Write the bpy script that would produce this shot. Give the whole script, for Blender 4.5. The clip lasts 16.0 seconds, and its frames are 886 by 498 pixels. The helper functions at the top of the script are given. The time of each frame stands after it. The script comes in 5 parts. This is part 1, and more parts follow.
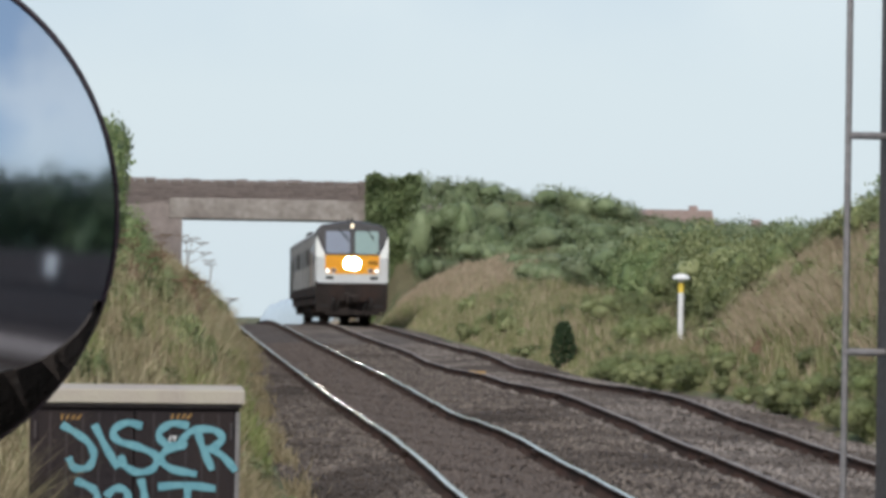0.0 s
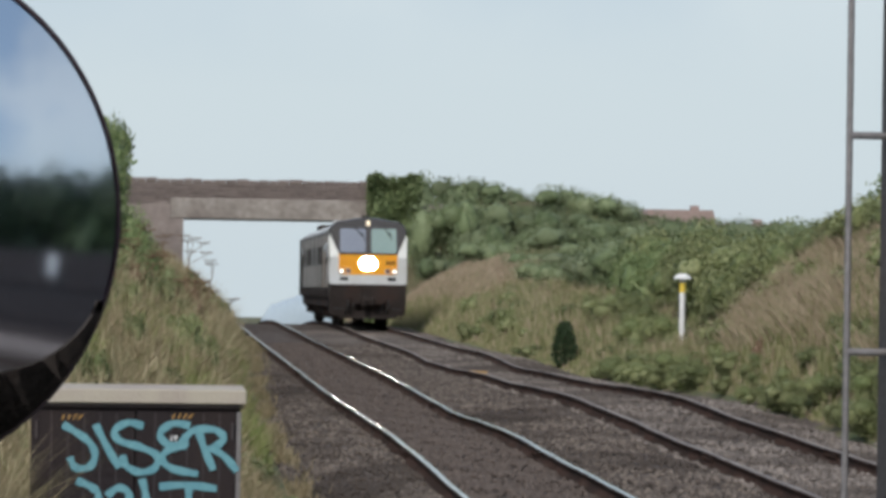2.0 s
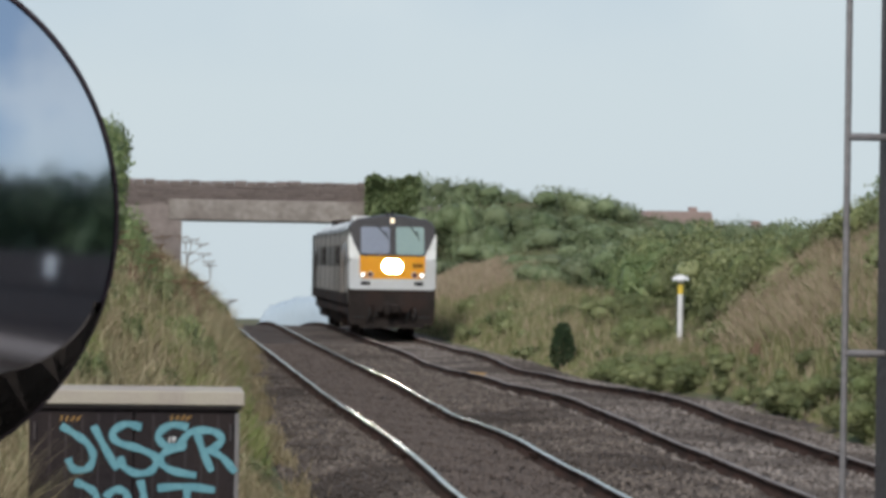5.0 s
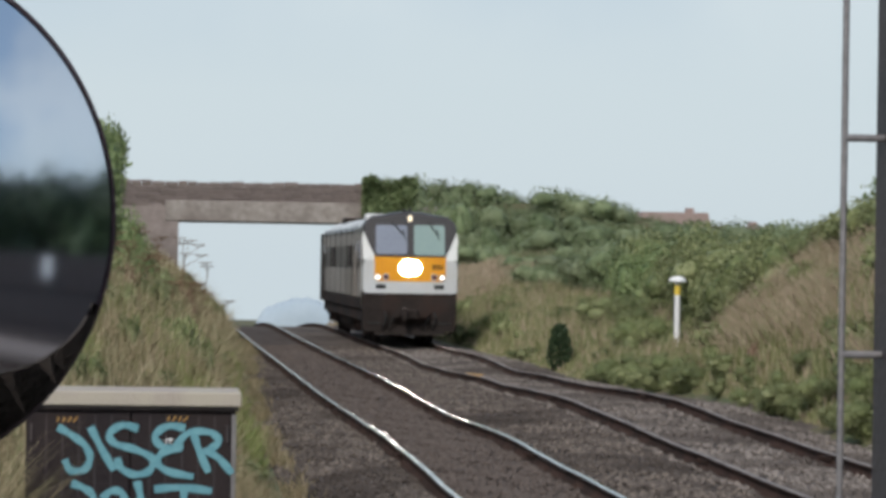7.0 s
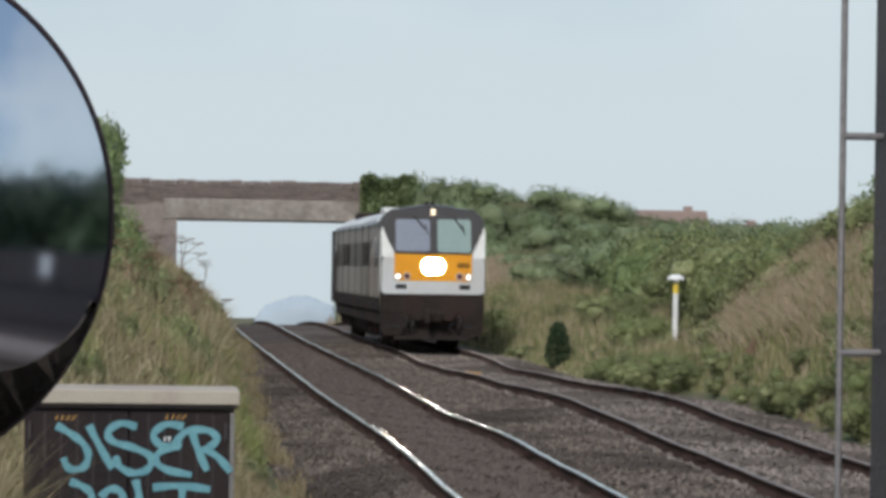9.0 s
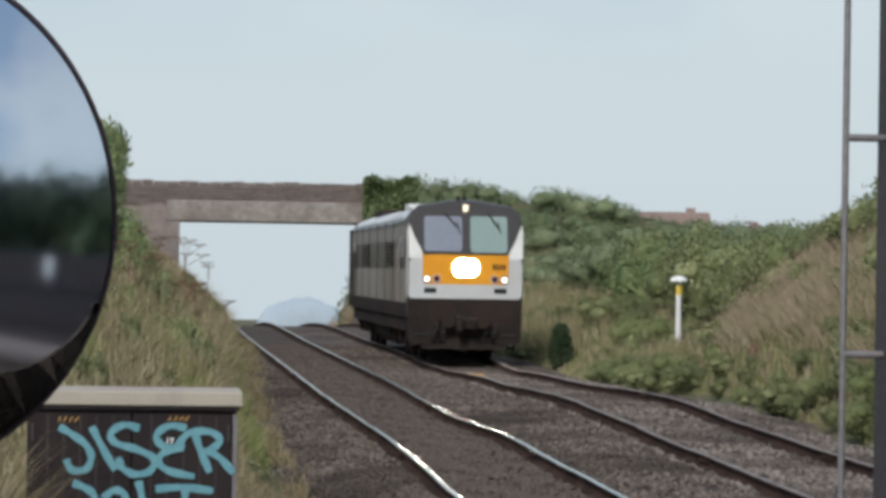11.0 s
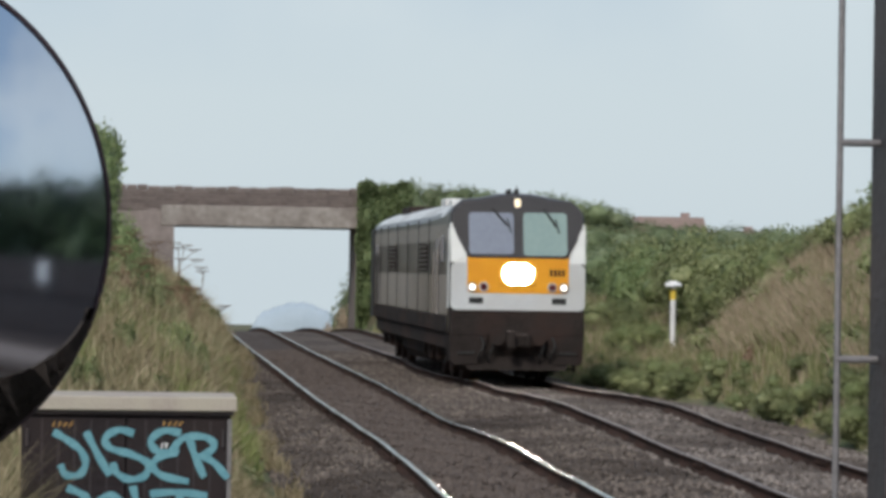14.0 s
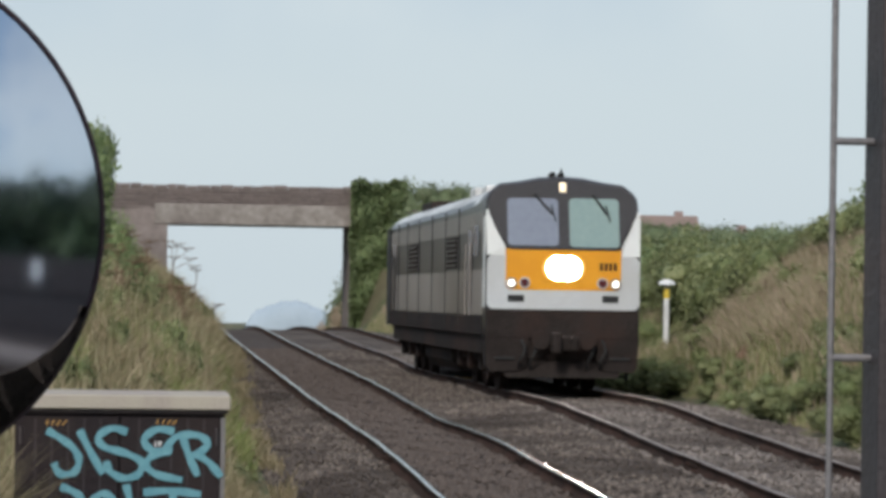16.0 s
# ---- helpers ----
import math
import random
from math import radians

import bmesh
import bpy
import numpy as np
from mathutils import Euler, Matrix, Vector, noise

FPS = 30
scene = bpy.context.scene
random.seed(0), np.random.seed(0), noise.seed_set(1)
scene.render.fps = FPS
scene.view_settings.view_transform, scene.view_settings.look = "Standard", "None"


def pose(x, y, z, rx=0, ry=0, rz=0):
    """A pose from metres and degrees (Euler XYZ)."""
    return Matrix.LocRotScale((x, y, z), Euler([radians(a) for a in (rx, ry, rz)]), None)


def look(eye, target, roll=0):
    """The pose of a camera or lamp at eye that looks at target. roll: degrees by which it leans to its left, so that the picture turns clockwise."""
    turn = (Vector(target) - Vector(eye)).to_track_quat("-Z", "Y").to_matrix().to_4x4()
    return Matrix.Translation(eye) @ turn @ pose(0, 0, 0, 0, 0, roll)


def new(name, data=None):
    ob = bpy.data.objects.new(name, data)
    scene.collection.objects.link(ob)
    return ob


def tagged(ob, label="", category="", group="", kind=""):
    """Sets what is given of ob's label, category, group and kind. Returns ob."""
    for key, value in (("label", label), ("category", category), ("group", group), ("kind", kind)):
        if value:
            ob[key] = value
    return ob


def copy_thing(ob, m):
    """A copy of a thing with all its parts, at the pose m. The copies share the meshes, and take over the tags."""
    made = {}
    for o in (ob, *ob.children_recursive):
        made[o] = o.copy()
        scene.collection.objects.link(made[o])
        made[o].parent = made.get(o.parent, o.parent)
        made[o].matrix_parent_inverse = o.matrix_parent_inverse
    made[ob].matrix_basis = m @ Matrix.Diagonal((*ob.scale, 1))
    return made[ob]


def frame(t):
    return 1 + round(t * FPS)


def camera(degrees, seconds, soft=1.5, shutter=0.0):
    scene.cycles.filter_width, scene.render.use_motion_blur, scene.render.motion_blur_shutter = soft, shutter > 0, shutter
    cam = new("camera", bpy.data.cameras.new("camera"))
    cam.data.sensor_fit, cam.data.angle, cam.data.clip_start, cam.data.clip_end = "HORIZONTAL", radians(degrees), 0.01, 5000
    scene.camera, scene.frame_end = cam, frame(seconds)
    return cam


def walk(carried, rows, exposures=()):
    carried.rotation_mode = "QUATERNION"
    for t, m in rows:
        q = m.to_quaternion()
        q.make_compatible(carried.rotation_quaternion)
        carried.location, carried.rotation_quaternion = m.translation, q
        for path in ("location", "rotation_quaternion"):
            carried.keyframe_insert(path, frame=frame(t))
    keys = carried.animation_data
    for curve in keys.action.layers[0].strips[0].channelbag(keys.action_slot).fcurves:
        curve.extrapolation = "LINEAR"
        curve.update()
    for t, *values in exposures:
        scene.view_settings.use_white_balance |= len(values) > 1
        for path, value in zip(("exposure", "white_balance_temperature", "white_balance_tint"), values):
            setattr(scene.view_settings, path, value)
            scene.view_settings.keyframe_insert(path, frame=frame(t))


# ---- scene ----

cam = camera(17.14, 16.0, soft=3.8)
EYE = (0.0, 0.0, 2.217)
ROLL = 0.9


def aim(yaw, pitch):
    a, b = radians(yaw), radians(pitch)
    way = Vector((math.sin(a) * math.cos(b), math.cos(a) * math.cos(b), math.sin(b)))
    return look(EYE, Vector(EYE) + way * 50, ROLL)


PAN = [(0.0, 5.5934, 0.3531), (0.5, 5.5714, 0.3549), (1.0, 5.5879, 0.3457), (1.5, 5.5843, 0.3513), (2.0, 5.5696, 0.3513),
       (2.5, 5.5677, 0.3715), (3.0, 5.5641, 0.3715), (3.5, 5.5714, 0.3917), (4.0, 5.5787, 0.3788), (6.5, 5.6559, 0.3861),
       (7.0, 5.6651, 0.4008), (7.5, 5.6577, 0.4045), (8.0, 5.6797, 0.4247), (8.5, 5.7036, 0.4045), (9.0, 5.6963, 0.3678),
       (11.5, 5.6357, 0.4247), (12.0, 5.6595, 0.489), (12.5, 5.7018, 0.5257), (13.0, 5.7128, 0.5257), (13.5, 5.7257, 0.5092),
       (14.0, 5.7477, 0.4945), (14.5, 5.7679, 0.478), (15.0, 5.7734, 0.4559), (15.5, 5.7936, 0.4596), (16.0, 5.8744, 0.4669)]
walk(cam, [(t, aim(a, b)) for t, a, b in PAN], exposures=[(0.0, 0.26), (1.0, 0.2), (2.0, 0.1), (4.0, 0.08), (8.0, 0.1), (12.5, 0.06), (16.0, 0.08)])

# ---- world and sun ----
world = bpy.data.worlds.new("hazy_sky")
scene.world = world
world.use_nodes = True
wn, wl = world.node_tree.nodes, world.node_tree.links
wn.clear()
w_out = wn.new("ShaderNodeOutputWorld")
w_sky = wn.new("ShaderNodeTexSky")
w_sky.sky_type, w_sky.sun_disc = "NISHITA", False
w_sky.sun_elevation, w_sky.sun_rotation = radians(38), radians(203)
w_sky.dust_density = 2.0
w_b1 = wn.new("ShaderNodeBackground")
w_b1.inputs["Strength"].default_value = 0.09
wl.new(w_sky.outputs[0], w_b1.inputs["Color"])
# thin high cloud over the blue
w_co = wn.new("ShaderNodeTexCoord")
w_no = wn.new("ShaderNodeTexNoise")
w_no.inputs["Scale"].default_value = 7.0
w_no.inputs["Detail"].default_value = 6.0
wl.new(w_co.outputs["Generated"], w_no.inputs["Vector"])
w_ra = wn.new("ShaderNodeValToRGB")
w_ra.color_ramp.elements[0].position, w_ra.color_ramp.elements[0].color = 0.4, (0.36, 0.49, 0.66, 1)
w_ra.color_ramp.elements[1].position, w_ra.color_ramp.elements[1].color = 0.62, (0.72, 0.78, 0.82, 1)
wl.new(w_no.outputs["Fac"], w_ra.inputs["Fac"])
w_b2 = wn.new("ShaderNodeBackground")
w_hz = wn.new("ShaderNodeMix")
w_hz.data_type = "RGBA"
w_hm = wn.new("ShaderNodeMapRange")
w_hm.inputs["From Min"].default_value, w_hm.inputs["From Max"].default_value = 0.06, 0.2
w_hs = wn.new("ShaderNodeSeparateXYZ")
wl.new(w_co.outputs["Generated"], w_hs.inputs[0])
wl.new(w_hs.outputs["Z"], w_hm.inputs["Value"])
wl.new(w_hm.outputs[0], w_hz.inputs[0])
w_hz.inputs[6].default_value = (0.60, 0.69, 0.742, 1)
wl.new(w_ra.outputs["Color"], w_hz.inputs[7])
wl.new(w_hz.outputs[2], w_b2.inputs["Color"])
w_b2.inputs["Strength"].default_value = 1.0
w_mx = wn.new("ShaderNodeMixShader")
w_se = wn.new("ShaderNodeSeparateXYZ")
w_mr = wn.new("ShaderNodeMapRange")
w_mr.inputs["From Min"].default_value, w_mr.inputs["From Max"].default_value = 0.04, 0.3
w_mr.inputs["To Min"].default_value, w_mr.inputs["To Max"].default_value = 0.9, 0.6
wl.new(w_co.outputs["Generated"], w_se.inputs[0])
wl.new(w_se.outputs["Z"], w_mr.inputs["Value"])
wl.new(w_mr.outputs[0], w_mx.inputs[0])
wl.new(w_b1.outputs[0], w_mx.inputs[1])
wl.new(w_b2.outputs[0], w_mx.inputs[2])
wl.new(w_mx.outputs[0], w_out.inputs["Surface"])

sun = new("sun", bpy.data.lights.new("sun", "SUN"))
sun.data.energy, sun.data.angle, sun.data.color = 2.3, radians(14), (1.0, 0.95, 0.87)
sun.matrix_world = look((-26, -62, 52), (0, 0, 0))


# ---- materials ----
def mat(name, c1, c2, scale=8.0, rough=0.8, metal=0.0, bump=0.3, detail=6.0, fine=60.0, stain=None, spec=0.4, bumpdist=0.02, island=None, objrand=0.0):
    """Two-scale noise colour with bump. island: third colour mixed by piece."""
    m = bpy.data.materials.new(name)
    m.use_nodes = True
    n, l = m.node_tree.nodes, m.node_tree.links
    b = n["Principled BSDF"]
    b.inputs["Roughness"].default_value, b.inputs["Metallic"].default_value = rough, metal
    b.inputs["Specular IOR Level"].default_value = spec
    geo = n.new("ShaderNodeNewGeometry")
    co = n.new("ShaderNodeTexCoord")
    t1, t2 = n.new("ShaderNodeTexNoise"), n.new("ShaderNodeTexNoise")
    t1.inputs["Scale"].default_value, t1.inputs["Detail"].default_value = scale, detail
    t2.inputs["Scale"].default_value, t2.inputs["Detail"].default_value = fine, 3.0
    for t in (t1, t2):
        l.new(co.outputs["Object"], t.inputs["Vector"])
    add = n.new("ShaderNodeMath")
    add.operation = "MULTIPLY_ADD"
    add.inputs[1].default_value, add.inputs[2].default_value = 0.5, 0.0
    l.new(t2.outputs["Fac"], add.inputs[0])
    mul = n.new("ShaderNodeMath")
    mul.operation = "MULTIPLY_ADD"
    mul.inputs[1].default_value = 0.5
    l.new(t1.outputs["Fac"], mul.inputs[0])
    l.new(add.outputs[0], mul.inputs[2])
    r = n.new("ShaderNodeValToRGB")
    r.color_ramp.elements[0].position, r.color_ramp.elements[0].color = 0.36, (*c1, 1)
    r.color_ramp.elements[1].position, r.color_ramp.elements[1].color = 0.64, (*c2, 1)
    l.new(mul.outputs[0], r.inputs["Fac"])
    col = r.outputs["Color"]
    if island:
        mx = n.new("ShaderNodeMix")
        mx.data_type = "RGBA"
        rr = n.new("ShaderNodeValToRGB")
        rr.color_ramp.elements[0].position, rr.color_ramp.elements[1].position = 0.35, 0.95
        l.new(geo.outputs["Random Per Island"], rr.inputs["Fac"])
        l.new(rr.outputs["Color"], mx.inputs[0])
        l.new(col, mx.inputs[6])
        mx.inputs[7].default_value = (*island, 1)
        col = mx.outputs[2]
    if stain:
        mx = n.new("ShaderNodeMix")
        mx.data_type = "RGBA"
        t3 = n.new("ShaderNodeTexNoise")
        t3.inputs["Scale"].default_value, t3.inputs["Detail"].default_value = scale * 0.31, 4.0
        l.new(co.outputs["Object"], t3.inputs["Vector"])
        rr = n.new("ShaderNodeValToRGB")
        rr.color_ramp.elements[0].position, rr.color_ramp.elements[1].position = 0.47, 0.6
        l.new(t3.outputs["Fac"], rr.inputs["Fac"])
        l.new(rr.outputs["Color"], mx.inputs[0])
        l.new(col, mx.inputs[6])
        mx.inputs[7].default_value = (*stain, 1)
        col = mx.outputs[2]
    if objrand:
        oi = n.new("ShaderNodeObjectInfo")
        hs = n.new("ShaderNodeHueSaturation")
        mm = n.new("ShaderNodeMapRange")
        mm.inputs["To Min"].default_value, mm.inputs["To Max"].default_value = 1 - objrand, 1 + objrand
        l.new(oi.outputs["Random"], mm.inputs["Value"])
        l.new(mm.outputs[0], hs.inputs["Value"])
        l.new(col, hs.inputs["Color"])
        col = hs.outputs["Color"]
    l.new(col, b.inputs["Base Color"])
    if bump:
        bp = n.new("ShaderNodeBump")
        bp.inputs["Strength"].default_value, bp.inputs["Distance"].default_value = bump, bumpdist
        l.new(t2.outputs["Fac"], bp.inputs["Height"])
        l.new(bp.outputs["Normal"], b.inputs["Normal"])
    return m


def leafy(name, c1, c2, c3, scale=1.2, objrand=0.25):
    m = mat(name, c1, c2, scale, 0.6, 0, 0, 3.0, 9.0, island=c3, objrand=objrand, spec=0.3)
    b = m.node_tree.nodes["Principled BSDF"]
    b.inputs["Transmission Weight"].default_value = 0.0
    b.inputs["Subsurface Weight"].default_value = 0.0
    return m


def glow(name, c, strength):
    m = bpy.data.materials.new(name)
    m.use_nodes = True
    b = m.node_tree.nodes["Principled BSDF"]
    b.inputs["Base Color"].default_value = (*c, 1)
    b.inputs["Emission Color"].default_value = (*c, 1)
    b.inputs["Emission Strength"].default_value = strength
    return m


M_EARTH = mat("earth", (0.085, 0.075, 0.045), (0.15, 0.135, 0.075), 0.7, 0.95, fine=12, stain=(0.075, 0.095, 0.04))
M_BED = mat("ballast_bed", (0.075, 0.058, 0.05), (0.165, 0.132, 0.115), 1.4, 0.95, fine=26, bump=1.0, bumpdist=0.06, stain=(0.06, 0.045, 0.038))
M_OILY = mat("oily_ballast", (0.05, 0.037, 0.032), (0.105, 0.08, 0.07), 1.6, 0.9, fine=26, bump=1.0, bumpdist=0.06, stain=(0.048, 0.034, 0.029))
M_STONE = mat("ballast_stone", (0.056, 0.044, 0.038), (0.11, 0.089, 0.078), 0.8, 0.9, fine=30, island=(0.2, 0.165, 0.142), bump=0.2, stain=(0.055, 0.043, 0.037))
M_PALESTONE = mat("pale_ballast_stone", (0.095, 0.08, 0.073), (0.17, 0.145, 0.132), 0.9, 0.9, fine=30, island=(0.29, 0.25, 0.226), bump=0.2, stain=(0.095, 0.078, 0.07))
M_OILYSTONE = mat("oily_stone", (0.06, 0.046, 0.04), (0.11, 0.086, 0.075), 1.2, 0.85, fine=30, island=(0.13, 0.102, 0.089), bump=0.2)
M_RAILTOP = mat("polished_rail_steel", (0.32, 0.3, 0.26), (0.74, 0.71, 0.64), 2.2, 0.15, 1.0, 0.25, fine=14, bumpdist=0.003)
M_RAILDULL = mat("dull_rail_steel", (0.14, 0.11, 0.1), (0.34, 0.3, 0.275), 1.5, 0.6, 0.45, 0.3, fine=14, bumpdist=0.006)
M_RUST = mat("rusty_steel", (0.04, 0.023, 0.019), (0.075, 0.044, 0.035), 4, 0.95, 0.0, 0.4, fine=50, stain=(0.035, 0.022, 0.018), spec=0.15)
M_SLEEPER = mat("weathered_concrete_sleeper", (0.06, 0.046, 0.04), (0.105, 0.083, 0.072), 3, 0.9, fine=40, objrand=0.15)
M_BEAM = mat("streaked_concrete", (0.21, 0.185, 0.17), (0.36, 0.325, 0.3), 0.9, 0.9, fine=3, stain=(0.19, 0.16, 0.148))
M_PARAPET = mat("brown_stone", (0.165, 0.13, 0.127), (0.26, 0.212, 0.205), 1.1, 0.95, fine=9, stain=(0.14, 0.12, 0.1), bump=0.6, bumpdist=0.04, objrand=0.14)
M_PARAPET2 = mat("mortar", (0.2, 0.165, 0.155), (0.3, 0.255, 0.24), 2.0, 0.95, fine=20)
M_ASPHALT = mat("asphalt", (0.045, 0.047, 0.048), (0.075, 0.075, 0.075), 2, 0.9, fine=80)
M_COPING = mat("pale_coping", (0.42, 0.38, 0.34), (0.55, 0.5, 0.45), 3, 0.85, fine=40)
M_GRASS = leafy("tall_grass", (0.095, 0.096, 0.042), (0.2, 0.158, 0.092), (0.33, 0.265, 0.172), 0.45, 0)
M_GRASS_G = leafy("green_grass", (0.095, 0.128, 0.042), (0.175, 0.182, 0.08), (0.31, 0.285, 0.165), 0.5, 0)
M_DRY = leafy("dry_grass", (0.21, 0.158, 0.11), (0.31, 0.243, 0.172), (0.43, 0.35, 0.26), 0.6, 0)
M_LEAF = leafy("hedge_leaf", (0.095, 0.134, 0.06), (0.15, 0.188, 0.096), (0.195, 0.225, 0.13))
M_LEAF2 = leafy("bramble_leaf", (0.085, 0.112, 0.042), (0.165, 0.19, 0.08), (0.27, 0.285, 0.145))
M_LUSH = leafy("lush_grass", (0.09, 0.13, 0.034), (0.16, 0.19, 0.058), (0.24, 0.25, 0.1), 0.6, 0)
M_STRAW = leafy("straw", (0.34, 0.28, 0.17), (0.46, 0.39, 0.25), (0.56, 0.49, 0.33), 0.6, 0)
M_DOCK = leafy("dock_seed", (0.15, 0.09, 0.06), (0.22, 0.14, 0.09), (0.3, 0.21, 0.14))
M_IVY = leafy("ivy_leaf", (0.098, 0.15, 0.058), (0.165, 0.215, 0.088), (0.225, 0.27, 0.13))
M_FIR_AND_SHADE = leafy("conifer_and_tree_shade", (0.02, 0.04, 0.018), (0.035, 0.058, 0.026), (0.05, 0.08, 0.035))
# pale blue base carries the air haze over the far wood
M_FAR = mat("haze_tinted_wood", (0.36, 0.435, 0.51), (0.41, 0.485, 0.56), 0.05, 1.0, fine=0.4, bump=0)
M_BARK = mat("bark", (0.06, 0.045, 0.03), (0.12, 0.09, 0.065), 5, 0.95, fine=30)
M_STALK = mat("dead_stalk", (0.09, 0.055, 0.032), (0.17, 0.11, 0.065), 6, 0.9, fine=30, bump=0)
M_CHAR = mat("charcoal_paint", (0.028, 0.025, 0.027), (0.044, 0.04, 0.042), 0.8, 0.3, fine=14, bump=0.05, stain=(0.04, 0.035, 0.034), spec=0.5)
M_SIDEGREY = mat("side_grey_paint", (0.24, 0.22, 0.205), (0.33, 0.3, 0.285), 0.8, 0.3, fine=14, bump=0.05, stain=(0.18, 0.156, 0.142))
M_SIDEUP = mat("upper_grey_paint", (0.18, 0.165, 0.155), (0.25, 0.23, 0.215), 0.8, 0.3, fine=14, bump=0.05)
M_ROOF = mat("roof_silver", (0.56, 0.56, 0.56), (0.7, 0.7, 0.69), 0.9, 0.34, fine=12, bump=0.08, stain=(0.4, 0.39, 0.38))
M_WHITE = mat("off_white_paint", (0.68, 0.7, 0.7), (0.76, 0.78, 0.77), 1.0, 0.4, fine=20, bump=0.03, stain=(0.64, 0.64, 0.62))
M_LGREY = mat("pale_grey_paint", (0.52, 0.54, 0.56), (0.6, 0.62, 0.63), 1.0, 0.4, fine=20, bump=0.03, stain=(0.5, 0.5, 0.49))
M_YEL = mat("amber_paint", (0.78, 0.33, 0.015), (0.85, 0.39, 0.025), 1.2, 0.4, fine=22, bump=0.03, stain=(0.74, 0.31, 0.02))
M_UNDER = mat("grimy_underframe", (0.018, 0.0145, 0.0135), (0.036, 0.029, 0.027), 2, 0.9, fine=24, stain=(0.042, 0.027, 0.023), spec=0.15)
M_BLACK = mat("black_rubber", (0.012, 0.012, 0.013), (0.02, 0.02, 0.02), 4, 0.6, fine=40)
M_REDLAMP = mat("dark_red_lens", (0.08, 0.02, 0.025), (0.11, 0.03, 0.03), 6, 0.25, fine=40, bump=0)
M_SCREEN = mat("tinted_windscreen", (0.2, 0.22, 0.28), (0.23, 0.26, 0.32), 0.6, 0.12, fine=10, bump=0, spec=0.8)
M_SCREEN2 = mat("green_tinted_windscreen", (0.22, 0.31, 0.3), (0.26, 0.35, 0.33), 0.6, 0.12, fine=10, bump=0, spec=0.8)
M_HEAD = glow("headlight_glow", (1.0, 0.9, 0.8), 150.0)
# weak warm emission that stands for bloom, no lamp of its own
M_BLOOM = glow("bloom_glow", (1.0, 0.6, 0.2), 0.9)
M_MARK = glow("marker_glow", (1.0, 0.95, 0.85), 2.2)
M_TOPMARK = glow("top_marker_glow", (1.0, 0.85, 0.62), 0.7)
M_DOORBR = mat("dark_brown_painted_steel", (0.014, 0.0105, 0.0125), (0.025, 0.019, 0.022), 2.5, 0.6, fine=30, stain=(0.028, 0.02, 0.02), spec=0.2)
M_LID = mat("lichened_concrete_lid", (0.32, 0.275, 0.245), (0.43, 0.375, 0.34), 5, 0.9, fine=50, stain=(0.42, 0.38, 0.32))
M_SPRAY = mat("turquoise_spray_paint", (0.1, 0.27, 0.33), (0.16, 0.36, 0.42), 5, 0.55, fine=40, bump=0.05)
M_OCHRE = mat("ochre_spray_paint", (0.4, 0.22, 0.06), (0.5, 0.3, 0.1), 9, 0.7, fine=60, bump=0)
M_GALV = mat("galvanised_steel", (0.2, 0.19, 0.195), (0.28, 0.265, 0.27), 6, 0.5, 0.5, 0.1, fine=60)
M_MAST = mat("dark_steel_mast", (0.03, 0.026, 0.03), (0.055, 0.048, 0.052), 5, 0.6, fine=60, stain=(0.06, 0.045, 0.045))
M_PVC = mat("white_plastic", (0.7, 0.7, 0.72), (0.8, 0.8, 0.8), 5, 0.5, fine=40, bump=0.03)
M_BAND = mat("yellow_band", (0.7, 0.5, 0.06), (0.78, 0.58, 0.1), 5, 0.5, fine=40, bump=0)
M_BRICK = mat("roof_tile_red", (0.27, 0.2, 0.185), (0.34, 0.26, 0.24), 0.5, 0.9, fine=3)
M_WALLPAINT = mat("plaster_wall", (0.45, 0.41, 0.37), (0.55, 0.5, 0.46), 0.5, 0.9, fine=4)
M_MIRROR = mat("mirror", (0.66, 0.72, 0.8), (0.68, 0.74, 0.82), 2, 0.075, 1.0, 0, fine=10)
M_CRESCENT = mat("dark_crescent", (0.09, 0.074, 0.066), (0.13, 0.108, 0.096), 5, 0.8, fine=30, spec=0.2)
M_RIM = mat("dark_mirror_rim", (0.035, 0.02, 0.026), (0.05, 0.03, 0.036), 6, 0.6, fine=40)


# ---- mesh helpers ----
def mesh_of(name, bm, material, smooth=False):
    me = bpy.data.meshes.new(name)
    bm.to_mesh(me)
    bm.free()
    for m in material if isinstance(material, (list, tuple)) else (material,):
        me.materials.append(m)
    if smooth:
        for p in me.polygons:
            p.use_smooth = True
    return me


def part(name, bm, material, parent, label="", smooth=False, at=None):
    ob = new(name, mesh_of(name, bm, material, smooth))
    if parent:
        ob.parent = parent
    if at is not None:
        ob.matrix_basis = at
    return tagged(ob, label)


def raw_mesh(name, verts, faces, material):
    """verts (n,3) and faces (m,k) arrays of one face size."""
    me = bpy.data.meshes.new(name)
    n, m, k = len(verts), len(faces), faces.shape[1]
    me.vertices.add(n)
    me.vertices.foreach_set("co", np.ascontiguousarray(verts, dtype=np.float32).ravel())
    me.loops.add(m * k)
    me.loops.foreach_set("vertex_index", np.ascontiguousarray(faces, dtype=np.int32).ravel())
    me.polygons.add(m)
    me.polygons.foreach_set("loop_start", np.arange(0, m * k, k, dtype=np.int32))
    me.update(calc_edges=True)
    me.materials.append(material)
    return me


